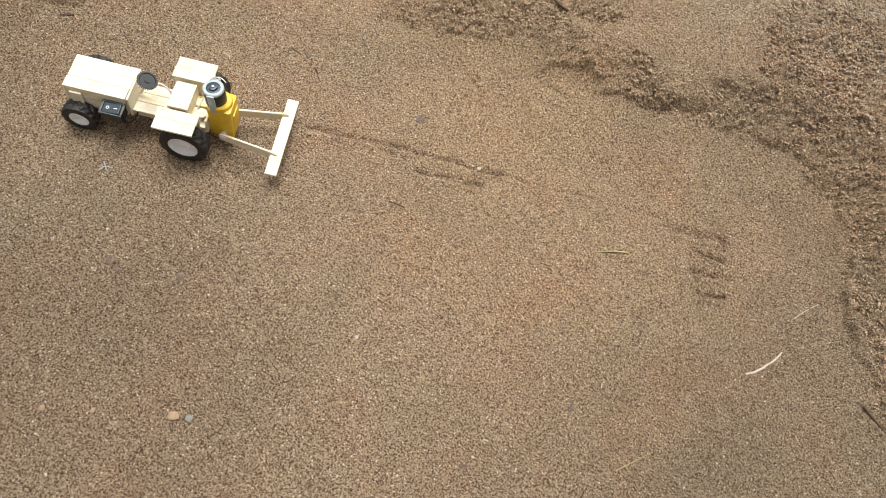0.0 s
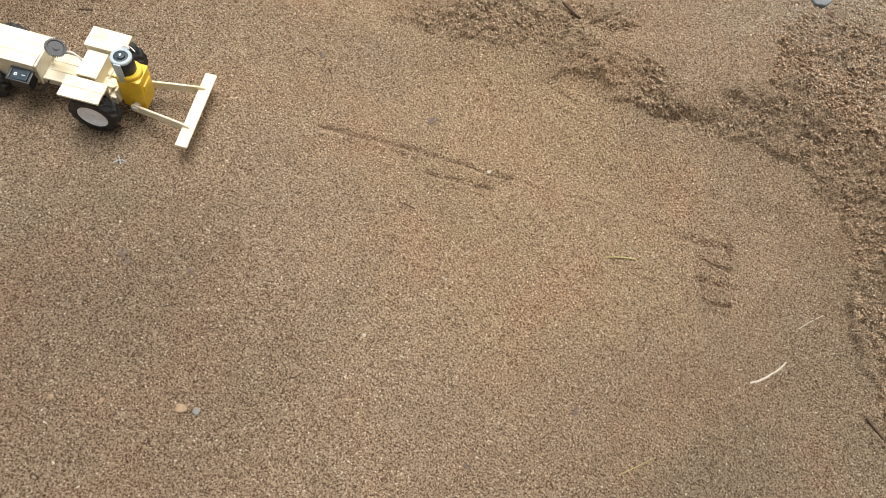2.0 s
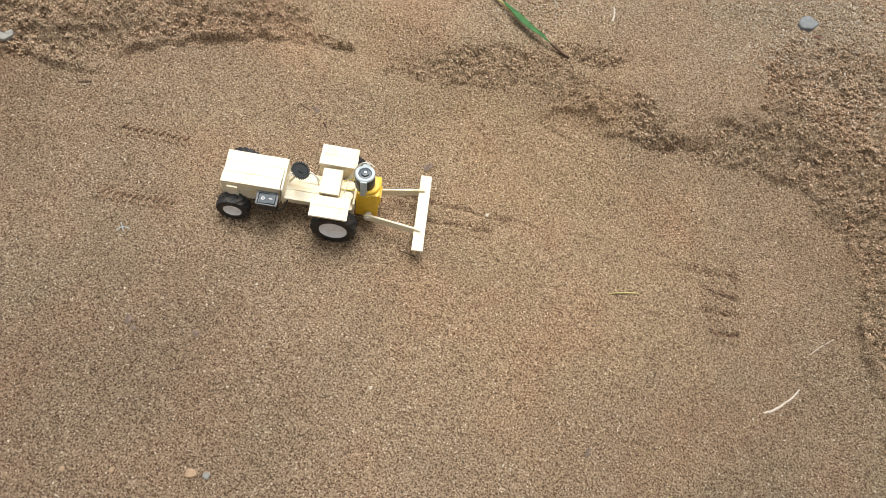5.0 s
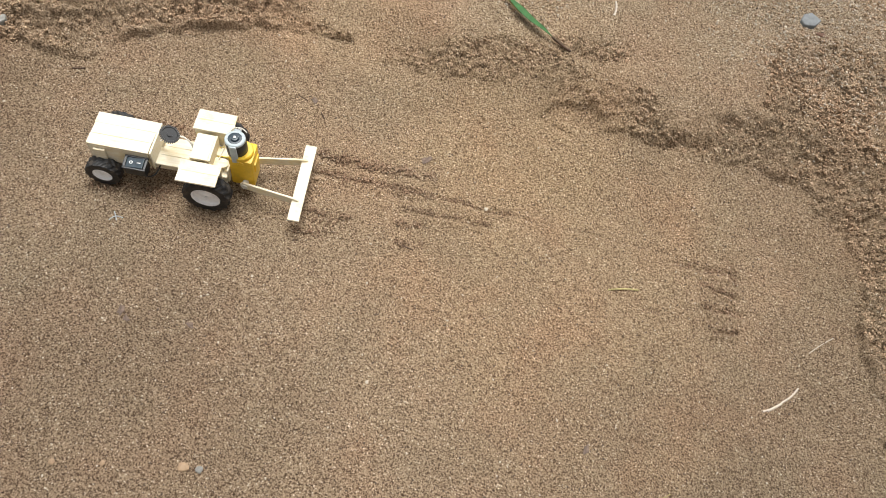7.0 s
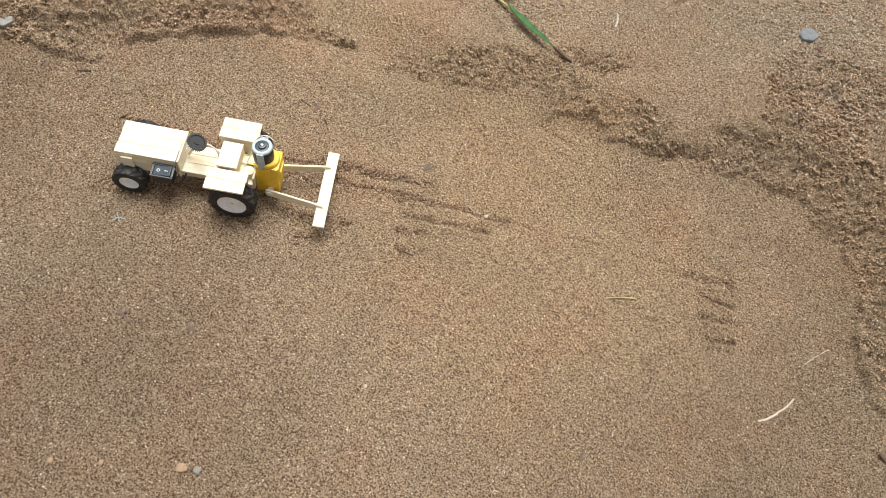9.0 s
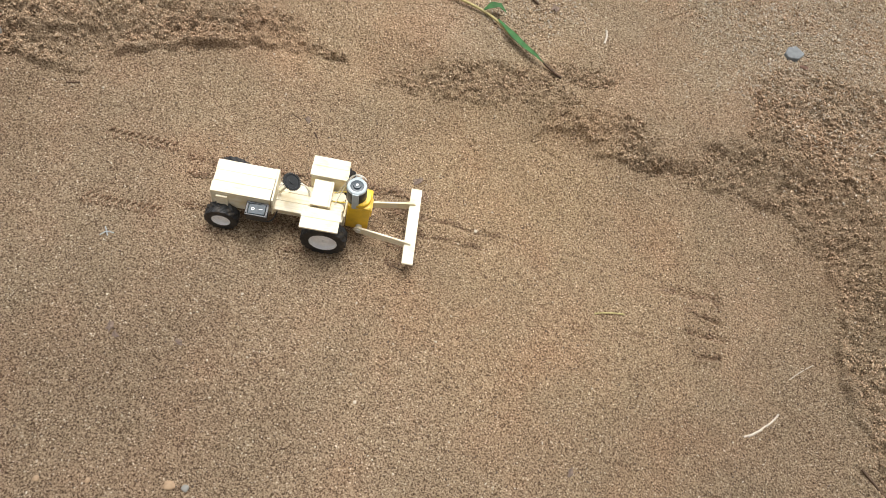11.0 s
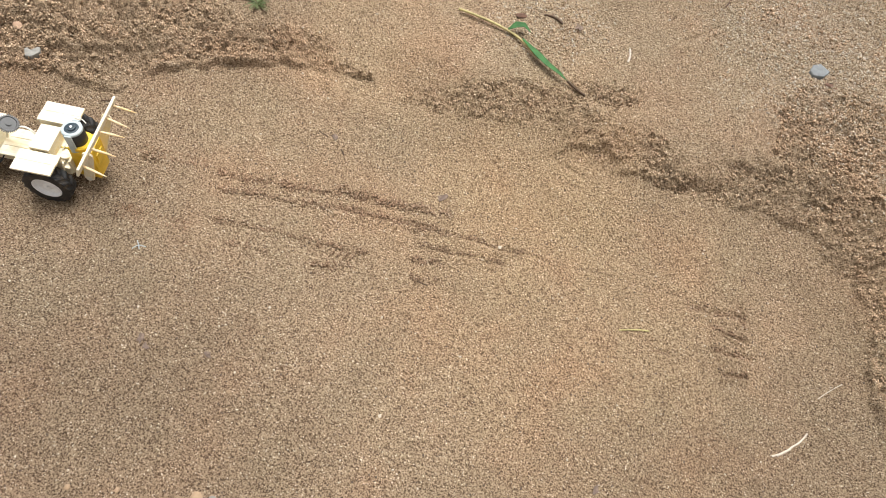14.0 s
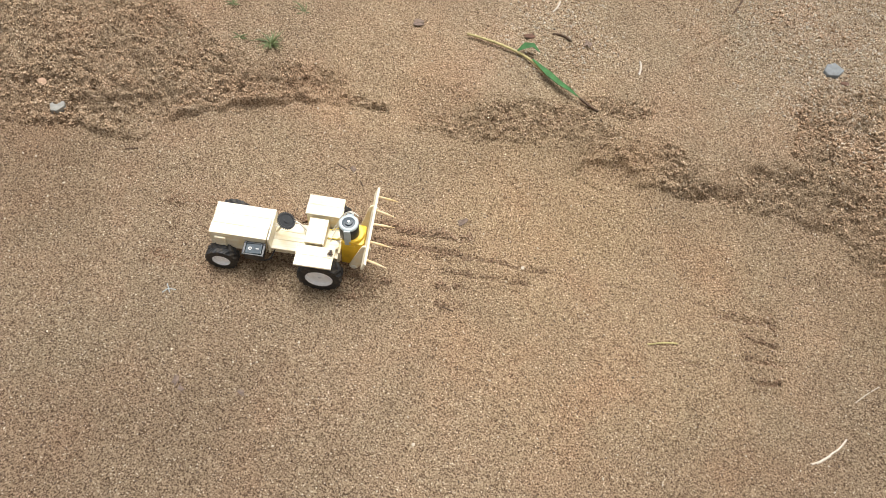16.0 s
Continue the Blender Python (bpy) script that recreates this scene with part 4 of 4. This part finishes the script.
for i, (x, y, r) in enumerate(((-0.031, 0.089, 0.0048), (-0.150, 0.101, 0.0038), (-0.190, -0.151, 0.0042), (-0.183, -0.155, 0.0034), (-0.138, -0.140, 0.003),
                               (0.183, -0.106, 0.0034), (0.119, -0.183, 0.003), (0.02, 0.314, 0.006), (-0.157, 0.287, 0.008))):
    flake(x, y, r, 40 + i, "dark scrap of dead leaf lying on the sand")


def twig(name, pts, r, mat, label, category="twig", lift=0.0):
    fine = []
    for i, (x, y) in enumerate(pts):
        fine.append((x, y, level(x, y) + r * 0.6 + lift))
    ob = tube(name, fine, r, mat)
    return tagged(ob, label, category)


twig("straw", [(0.318, -0.015), (0.325, -0.010), (0.331, -0.0045), (0.334, 0.001), (0.341, 0.008), (0.345, 0.018)], 0.0008, TWIG_PALE, "bleached bent straw lying on the sand", "straw")
twig("straw", [(0.322, -0.013), (0.329, -0.006), (0.3335, -0.001)], 0.0010, TWIG_PALE, "short bleached straw fibre on the sand", "straw")
twig("twig", [(-0.350, 0.0265), (-0.345, 0.0285), (-0.340, 0.032)], 0.0007, TWIG_DARK, "short dark twig on the sand")
twig("twig", [(-0.021, -0.004), (-0.013, -0.003), (-0.006, -0.0035)], 0.0006, TWIG_DARK, "thin dark twig on the sand")
twig("twig", [(0.231, -0.138), (0.243, -0.126), (0.256, -0.112)], 0.0004, STEM, "thin pale twig lying on the sand")
twig("twig", [(0.165, 0.036), (0.178, 0.044), (0.191, 0.048)], 0.0008, STEM, "thin curved rootlet on the sand")
twig("twig", [(-0.167, 0.101), (-0.162, 0.0995), (-0.156, 0.099)], 0.0005, TWIG_DARK, "thin dark twig on the sand")
twig("twig", [(-0.139, 0.092), (-0.136, 0.090), (-0.133, 0.087)], 0.0007, TWIG_DARK, "short dark rootlet on the sand")
twig("twig", [(0.154, 0.411), (0.157, 0.421), (0.159, 0.432)], 0.0011, TWIG_DARK, "dark twig on the gritty bank")
twig("straw", [(0.349, 0.053), (0.358, 0.066), (0.367, 0.075)], 0.0004, TWIG_PALE, "hair-thin pale straw on the sand", "straw")
twig("twig", [(-0.018, 0.312), (-0.006, 0.314), (0.003, 0.307)], 0.0012, TWIG_DARK, "dark bent twig on pale sand")
twig("twig", [(0.418, -0.003), (0.434, -0.013), (0.45, -0.022)], 0.0011, TWIG_DARK, "dark rootlet at the foot of the bank")
twig("straw", [(0.080, 0.295), (0.081, 0.304), (0.077, 0.312)], 0.0011, TWIG_PALE, "bleached straw standing in the sand", "straw")
twig("straw", [(-0.027, 0.342), (-0.023, 0.349), (-0.024, 0.358)], 0.0011, TWIG_PALE, "bleached straw on the bank", "straw")

def fibre(x, y):
    f = new("lint_scrap")
    f.matrix_world = Matrix.Translation((x, y, level(x, y)))
    for a, l in ((0.2, 0.006), (2.4, 0.005), (4.2, 0.006), (5.4, 0.004)):
        tube("fibre", [(0, 0, 0.001), (l * 0.5 * math.cos(a), l * 0.5 * math.sin(a), 0.0018), (l * math.cos(a), l * math.sin(a), 0.0006)], 0.0004, CLIP, f)
    return tagged(f, "tiny pale grey lint scrap on the sand", "lint")


fibre(-0.239, -0.082)


def blade(name, pts, wide, mat, label, parent):
    """A folded leaf blade along pts with a rib down its middle."""
    bm = bmesh.new()
    rows = []
    n = len(pts)
    for i, p in enumerate(pts):
        a, b = Vector(pts[max(0, i - 1)]), Vector(pts[min(n - 1, i + 1)])
        d = (b - a).normalized()
        side = d.cross(Vector((0, 0, 1))).normalized()
        k = i / (n - 1)
        w = wide * (max(0.03, min(1.0, 4.0 * k + 0.15)) * (1 - k) ** 0.55 + 0.02)
        p = Vector(p)
        rows.append([bm.verts.new(p + side * w + Vector((0, 0, w * 0.35))), bm.verts.new(p), bm.verts.new(p - side * w + Vector((0, 0, w * 0.25)))])
    for a, b in zip(rows, rows[1:]):
        for j in range(2):
            bm.faces.new((a[j], a[j + 1], b[j + 1], b[j]))
    ext = bmesh.ops.extrude_face_region(bm, geom=bm.faces[:])
    bmesh.ops.translate(bm, verts=[v for v in ext["geom"] if isinstance(v, bmesh.types.BMVert)], vec=(0, 0, 0.00035))
    bmesh.ops.recalc_face_normals(bm, faces=bm.faces[:])
    return smoothed(part(name, bm, mat, parent, label), 50)


def reed():
    r = new("reed_sprig")
    tagged(r, "fallen green reed sprig with a pale stem on the bank", "reed")

    def on(x, y, lift):
        return (x, y, level(x, y) + lift)

    way = [(-0.102, 0.285), (-0.076, 0.284), (-0.046, 0.277), (-0.027, 0.271), (-0.006, 0.258), (0.008, 0.251), (0.021, 0.246), (0.032, 0.243)]
    tube("stem", [on(x, y, 0.004) for x, y in way[:5]], 0.0013, STEM, r, "pale straw-coloured stem")
    pts = [on(*way[3], 0.0055)] + [on(x, y, 0.006) for x, y in way[4:7]] + [on(*way[7], 0.004)]
    blade("leaf_blade", pts, 0.0046, LEAF, "long green pointed leaf", r)
    pts = [on(-0.045, 0.277, 0.005), on(-0.039, 0.281, 0.008), on(-0.031, 0.283, 0.009), on(-0.022, 0.281, 0.006)]
    blade("leaf_blade", pts, 0.0058, LEAF, "short green folded leaf", r)
    tube("stem", [on(0.032, 0.243, 0.004), on(0.043, 0.239, 0.003), on(0.054, 0.238, 0.002)], 0.0012, TWIG_DARK, r, "dark withered stem tip")
    return r


reed()


def tuft(x, y, n, long, seed, label):
    rs = np.random.RandomState(seed)
    t = new("grass_tuft")
    t.matrix_world = Matrix.Translation((x, y, level(x, y)))
    for i in range(n):
        a, l, up = rs.uniform(0, 6.28), long * rs.uniform(0.35, 1.2), rs.uniform(0.3, 1.1)
        pts = []
        for k in np.linspace(0, 1, 5):
            d = l * k
            pts.append((d * math.cos(a + 0.4 * k) * (1 - 0.3 * up), d * math.sin(a + 0.4 * k) * (1 - 0.3 * up), -0.001 + l * up * (k - 0.55 * k * k)))
        blade("grass_blade", pts, 0.00055, GRASS, "", t)
    return tagged(t, label, "grass")


tuft(-0.284, 0.192, 48, 0.020, 61, "thin green grass tuft growing from the bank")
tuft(-0.315, 0.184, 12, 0.013, 62, "sparse small grass tuft on the bank")
tuft(-0.340, 0.218, 14, 0.014, 63, "small green grass tuft on the bank")
tuft(-0.271, 0.243, 8, 0.022, 64, "sparse dry grass blades on the bank")


# ---- sand heaped up by the tines and pressed up by the tread, which rises as the tractor passes ----
def furrow(name, ax, ay, bx, by, wide, high, seed, label):
    """A broken line of crumbs and small clods along a scratch."""
    rs = np.random.RandomState(seed)
    length = math.hypot(bx - ax, by - ay)
    u = Vector((bx - ax, by - ay, 0)).normalized()
    v = Vector((-u.y, u.x, 0))
    zc = level((ax + bx) / 2, (ay + by) / 2)
    n = int(length / 0.00022)
    k, q = rs.rand(n), rs.normal(0, 1.1, n)
    gap = 0.5 + 0.5 * np.sin(k * length * 420 + seed) * np.sin(k * length * 150 + 2 * seed)
    keep = rs.rand(n) < 0.30 + 0.70 * gap
    k, q = k[keep], q[keep]
    off = q * wide + 0.0012 * np.sin(14 * k + seed)
    px, py = ax + u.x * k * length + v.x * off, ay + u.y * k * length + v.y * off
    pz = height(px.copy(), py.copy()) - zc
    size = high * (0.15 + 0.40 * rs.rand(len(k)) ** 1.6) * np.exp(-0.22 * q * q)
    bm = lump(rs, 1.0, 1.0)
    bm.verts.index_update()
    co, fs = np.array([w.co[:] for w in bm.verts]), np.array([[w.index for w in f.verts] for f in bm.faces])
    bm.free()
    verts, faces = [], []
    for c, (x, y, z, r) in enumerate(zip(px, py, pz, size)):
        a = rs.uniform(0, 6.28)
        m = co * (1.4 * r, 0.9 * r, r)
        verts.append(np.stack([m[:, 0] * math.cos(a) - m[:, 1] * math.sin(a) + x, m[:, 0] * math.sin(a) + m[:, 1] * math.cos(a) + y, m[:, 2] + z + 0.3 * r], -1))
        faces.append(fs + c * len(co))
    me = bpy.data.meshes.new(name)
    me.from_pydata(np.concatenate(verts).tolist(), [], np.concatenate(faces).tolist())
    me.materials.append(DAMP)
    me.shade_smooth()
    ob = new(name, me)
    tagged(ob, label, "sand furrow")
    return ob, zc


def tread(ax, ay, bx, by, wide, seed, label):
    """A row of small pressed-up bars of sand, as a lugged tyre leaves it."""
    rs = np.random.RandomState(seed)
    length = math.hypot(bx - ax, by - ay)
    n = int(length / 0.0052)
    u = Vector((bx - ax, by - ay, 0)).normalized()
    ang = math.atan2(u.y, u.x)
    bm = bmesh.new()
    zc = level((ax + bx) / 2, (ay + by) / 2)
    for i in range(n):
        k = (i + 0.5) / n
        for s in (-1, 1):
            p = Vector((ax, ay, 0)) + u * (k * length + 0.001 * s) + Vector((-u.y, u.x, 0)) * (s * wide * 0.45)
            mtx = Matrix.Translation((p.x, p.y, level(p.x, p.y) - zc)) @ Matrix.Rotation(ang + s * radians(58), 4, "Z")
            vs = bmesh.ops.create_icosphere(bm, subdivisions=2, radius=1.0)["verts"]
            for w in vs:
                w.co = Vector((w.co.x * wide * 0.5, w.co.y * 0.0014, w.co.z * 0.0025)) * rs.uniform(0.75, 1.2)
            bmesh.ops.transform(bm, matrix=mtx, verts=vs)
    ob = part("tread_mark", bm, DAMP)
    ob.data.shade_smooth()
    tagged(ob, label, "tyre mark")
    return ob, zc


LABEL_F = "fresh ridge of loose damp sand beside a tine scratch"
LABEL_O = "older broken line of sand crumbs beside a scratch"
for k, (ax, ay, bx, by, w, h) in enumerate((
        (-0.12, 0.031, -0.038, 0.051, 0.0014, 0.0020), (-0.038, 0.051, 0.06, 0.070, 0.0018, 0.0026), (0.06, 0.070, 0.217, 0.100, 0.0014, 0.0014), (-0.012, 0.036, 0.05, 0.052, 0.0016, 0.0024),
        (0.219, 0.092, 0.276, 0.106, 0.0030, 0.0034), (0.266, 0.117, 0.277, 0.094, 0.0020, 0.0030), (0.243, 0.081, 0.279, 0.083, 0.0024, 0.0032), (0.252, 0.060, 0.288, 0.067, 0.0022, 0.0034),
        (0.262, 0.040, 0.288, 0.049, 0.0020, 0.0028), (0.166, 0.037, 0.19, 0.047, 0.0010, 0.0016), (0.197, 0.033, 0.216, 0.035, 0.0010, 0.0018))):
    mound, lift = furrow("furrow", ax, ay, bx, by, w, h, 150 + k, LABEL_O)
    mound.location.z = lift
LABEL_T = "chevron tyre mark pressed into damp sand"
# object and height, then the seconds between which the passing wheel or tine heaps it up
HEAPS = [
    (*tread(-0.296, 0.003, -0.237, 0.017, 0.0075, 71, LABEL_T), 2.35, 2.7),
    (*tread(-0.275, -0.062, -0.213, -0.046, 0.0070, 72, LABEL_T), 2.35, 2.7),
    (*tread(-0.097, -0.019, -0.074, -0.011, 0.0095, 73, LABEL_T), 6.75, 6.95),
    (*furrow("furrow", -0.265, 0.006, -0.235, 0.013, 0.0022, 0.0026, 81, LABEL_F), 7.30, 7.48),
    (*furrow("furrow", -0.224, 0.014, -0.142, 0.037, 0.0030, 0.0034, 82, LABEL_F), 7.10, 7.28),
    (*furrow("furrow", -0.170, 0.030, -0.114, 0.047, 0.0032, 0.0036, 83, LABEL_F), 6.95, 7.13),
    (*furrow("furrow", -0.216, 0.000, -0.152, 0.018, 0.0028, 0.0038, 84, LABEL_F), 7.15, 7.33),
    (*furrow("furrow", -0.152, 0.018, -0.103, 0.034, 0.0030, 0.0036, 85, LABEL_F), 6.95, 7.13),
    (*furrow("furrow", -0.107, 0.034, -0.054, 0.046, 0.0030, 0.0038, 86, LABEL_F), 6.75, 6.93),
    (*furrow("furrow", -0.057, 0.046, -0.006, 0.056, 0.0028, 0.0036, 87, LABEL_F), 6.60, 6.78),
    (*furrow("furrow", -0.122, 0.050, -0.067, 0.061, 0.0036, 0.0044, 88, LABEL_F), 6.75, 6.93),
    (*furrow("furrow", -0.070, 0.061, -0.015, 0.075, 0.0036, 0.0046, 89, LABEL_F), 6.60, 6.78),
    (*furrow("furrow", -0.202, -0.031, -0.167, -0.020, 0.0026, 0.0032, 90, LABEL_F), 7.15, 7.33),
    (*furrow("furrow", -0.167, -0.020, -0.106, -0.008, 0.0022, 0.0026, 91, LABEL_F), 6.95, 7.13),
    (*furrow("furrow", -0.110, -0.010, -0.067, 0.002, 0.0022, 0.0040, 92, LABEL_F), 6.80, 6.98),
    (*furrow("furrow", -0.105, -0.030, -0.085, -0.024, 0.0024, 0.0036, 93, LABEL_F), 6.80, 6.98),
    (*furrow("furrow", -0.029, 0.016, -0.004, 0.024, 0.0022, 0.0044, 94, LABEL_F), 6.60, 6.78),
    (*furrow("furrow", -0.024, -0.003, -0.001, 0.005, 0.0026, 0.0036, 95, LABEL_F), 6.60, 6.78),
    (*furrow("furrow", -0.179, -0.047, -0.159, -0.040, 0.0030, 0.0030, 96, LABEL_F), 7.10, 7.28),
    (*furrow("furrow", -0.290, -0.001, -0.270, 0.003, 0.0032, 0.0036, 97, LABEL_F), 12.00, 12.18),
    (*furrow("furrow", -0.277, -0.053, -0.252, -0.058, 0.0032, 0.0036, 98, LABEL_F), 12.00, 12.18),
    (*furrow("furrow", -0.031, 0.032, 0.002, 0.040, 0.0022, 0.0030, 99, LABEL_F), 6.60, 6.78),
]


# ---- the fly that settles on the mudguard ----
def build_fly():
    fly = tagged(new("fly"), "small dark fly with clear wings that walks on the mudguard", "fly")
    for name, x, z, rx, ry, rz in (("abdomen", -0.0014, 0.0014, 0.0016, 0.0010, 0.0009), ("thorax", 0.0006, 0.0016, 0.0011, 0.0009, 0.0009), ("head", 0.0020, 0.0015, 0.0006, 0.0008, 0.0007)):
        bm = bmesh.new()
        bmesh.ops.create_icosphere(bm, subdivisions=2, radius=1.0)
        for v in bm.verts:
            v.co = Vector((v.co.x * rx + x, v.co.y * ry, v.co.z * rz + z))
        part(name, bm, BLACK, fly).data.shade_smooth()
    for s in (-1, 1):
        bm = bmesh.new()
        ring = [(0.0008, 0.0004), (-0.0012, 0.0002), (-0.0034, 0.0010), (-0.0036, 0.0018), (-0.0022, 0.0022), (-0.0004, 0.0015)]
        top = [bm.verts.new((x, s * y, 0.0026)) for x, y in ring]
        bot = [bm.verts.new((x, s * y, 0.0025)) for x, y in ring]
        bm.faces.new(top)
        bm.faces.new(bot[::-1])
        for i in range(6):
            bm.faces.new((top[i - 1], top[i], bot[i], bot[i - 1]))
        bmesh.ops.recalc_face_normals(bm, faces=bm.faces)
        part("wing", bm, TWIG_DARK, fly, "smoky thin wing")
        for i in (-1, 0, 1):
            tube("leg", [(0.0006 + 0.0005 * i, s * 0.0006, 0.0013), (0.0006 + 0.0014 * i, s * 0.0017, 0.0017), (0.0006 + 0.0022 * i, s * 0.0026, 0.0001)], 0.00014, BLACK, fly)
    return fly


FLY = build_fly()
# seconds, place and heading on the near mudguard
FLY_WALK = [(14.58, -0.0102, 0.0330, 20.0), (14.7, -0.0098, 0.0315, -60.0), (14.85, -0.0090, 0.0300, -100.0), (15.0, -0.0078, 0.0278, -120.0), (15.1, -0.0082, 0.0262, -100.0), (15.2, -0.0082, 0.0258, -90.0),
            (15.3, -0.0086, 0.0232, -100.0), (15.5, -0.0086, 0.0212, -95.0), (16.0, -0.0086, 0.0206, -90.0)]


# ---- what moves ----
DRIVE = [  # seconds and the rear axle's way along x
    (0.0, -0.1952), (0.2, -0.1960), (0.35, -0.2030), (0.5, -0.2266), (0.65, -0.2560), (0.8, -0.2750), (0.95, -0.2768), (2.2, -0.2768), (2.35, -0.2690),
    (2.5, -0.2444), (2.75, -0.1840), (3.0, -0.1165), (3.1, -0.0960), (3.25, -0.0857), (6.5, -0.0857), (6.65, -0.0950), (6.85, -0.1400), (7.1, -0.2150), (7.3, -0.2604),
    (7.4, -0.2750), (7.5, -0.2802), (8.5, -0.2802), (8.65, -0.2680), (8.8, -0.2330), (9.0, -0.1677), (9.2, -0.1031), (9.3, -0.0880), (9.4, -0.0850),
    (11.1, -0.0850), (11.2, -0.0875), (11.3, -0.0939), (11.5, -0.1489), (11.75, -0.2300), (12.0, -0.3083), (12.1, -0.3300), (12.25, -0.3390),
    (13.1, -0.3392), (13.4, -0.3322), (15.25, -0.3316), (15.4, -0.3200), (15.5, -0.2993), (15.75, -0.2200), (16.0, -0.1305)]
HEADING = [(0.0, 192.9), (0.5, 192.7), (1.0, 193.0), (2.0, 193.0), (2.5, 193.8), (3.0, 195.5), (3.5, 195.4), (5.2, 195.1), (7.3, 194.4), (7.5, 194.1), (8.5, 194.2),
           (9.0, 196.0), (9.2, 195.8), (11.3, 196.2), (11.5, 196.5), (12.0, 195.2), (12.5, 193.4), (13.1, 193.4), (13.5, 194.6), (14.5, 195.8), (15.5, 196.0), (16.0, 194.6)]
LINE = [(-0.34, -0.0530), (-0.332, -0.0462), (-0.28, -0.0350), (-0.2266, -0.0240), (-0.1677, -0.0070), (-0.1305, 0.0010), (-0.0857, 0.0118)]
LIFT = [(0.0, 0.0), (13.08, 0.0), (13.2, 38.0), (13.3, 88.0), (13.38, 79.0), (13.45, 75.0), (16.0, 75.0)]


def along(table, t):
    """A value at a time, eased between rows without running past them."""
    for (a, p), (b, q) in zip(table, table[1:]):
        if t <= b:
            i = table.index((a, p))
            k = (t - a) / (b - a)

            def slope(j):
                if j <= 0 or j >= len(table) - 1:
                    return 0.0 if j == 0 else (table[j][1] - table[j - 1][1]) / (table[j][0] - table[j - 1][0])
                l = (table[j][1] - table[j - 1][1]) / (table[j][0] - table[j - 1][0])
                r = (table[j + 1][1] - table[j][1]) / (table[j + 1][0] - table[j][0])
                return 0.0 if l * r <= 0 else 2 * l * r / (l + r)

            m0, m1 = slope(i) * (b - a), slope(i + 1) * (b - a)
            return (2 * k**3 - 3 * k * k + 1) * p + (k**3 - 2 * k * k + k) * m0 + (3 * k * k - 2 * k**3) * q + (k**3 - k * k) * m1
    return table[-1][1]


def motions():
    times = [i / 30 for i in range(481)]
    rows, rolled, way, last = [], [], 0.0, None
    for t in times:
        x = along(DRIVE, t)
        y = float(np.interp(x, [p for p, _ in LINE], [q for _, q in LINE]))
        h = along(HEADING, t)
        if last is not None:
            step = math.hypot(x - last[0], y - last[1])
            way += step if x < last[0] else -step
        last = (x, y)
        rows.append((t, pose(x, y, -0.0006, 0, 0, h)))
        rolled.append(way)
    walk(TRACTOR, rows)
    for hub, r in WHEELS:
        place = hub.location.copy()
        walk(hub, [(t, pose(*place, 0, math.degrees(w / r), 0)) for t, w in zip(times, rolled)])
    walk(RAKE, [(t, pose(-0.0270, 0, 0.0175, 0, along(LIFT, t), 0)) for t in times])
    rest = (-0.80, -0.20)
    path = [(0.0, pose(*rest, level(*rest), 0, 0, 10)), (14.38, pose(*rest, level(*rest), 0, 0, 10)), (14.48, pose(-0.62, -0.16, 0.10, 0, -10, 10))]
    for t in [14.58 + 0.02 * i for i in range(72)]:
        at = [float(np.interp(t, [r[0] for r in FLY_WALK], [r[k] for r in FLY_WALK])) for k in (1, 2, 3)]
        x = along(DRIVE, t)
        y = float(np.interp(x, [p for p, _ in LINE], [q for _, q in LINE]))
        path.append((t, pose(x, y, -0.0006, 0, 0, along(HEADING, t)) @ pose(at[0], at[1], 0.0450, 0, 0, at[2])))
    walk(FLY, path)
    for ob, z, t0, t1 in HEAPS:
        rows = [(0.0, pose(0, 0, z - 0.012)), (t0, pose(0, 0, z - 0.012)), (t1, pose(0, 0, z))]
        if t1 < 5:  # the rake drags the first tyre marks nearly flat when it comes back over them
            rows += [(11.95, pose(0, 0, z)), (12.15, pose(0, 0, z - 0.0014))]
        walk(ob, rows + [(16.0, rows[-1][1])])


motions()
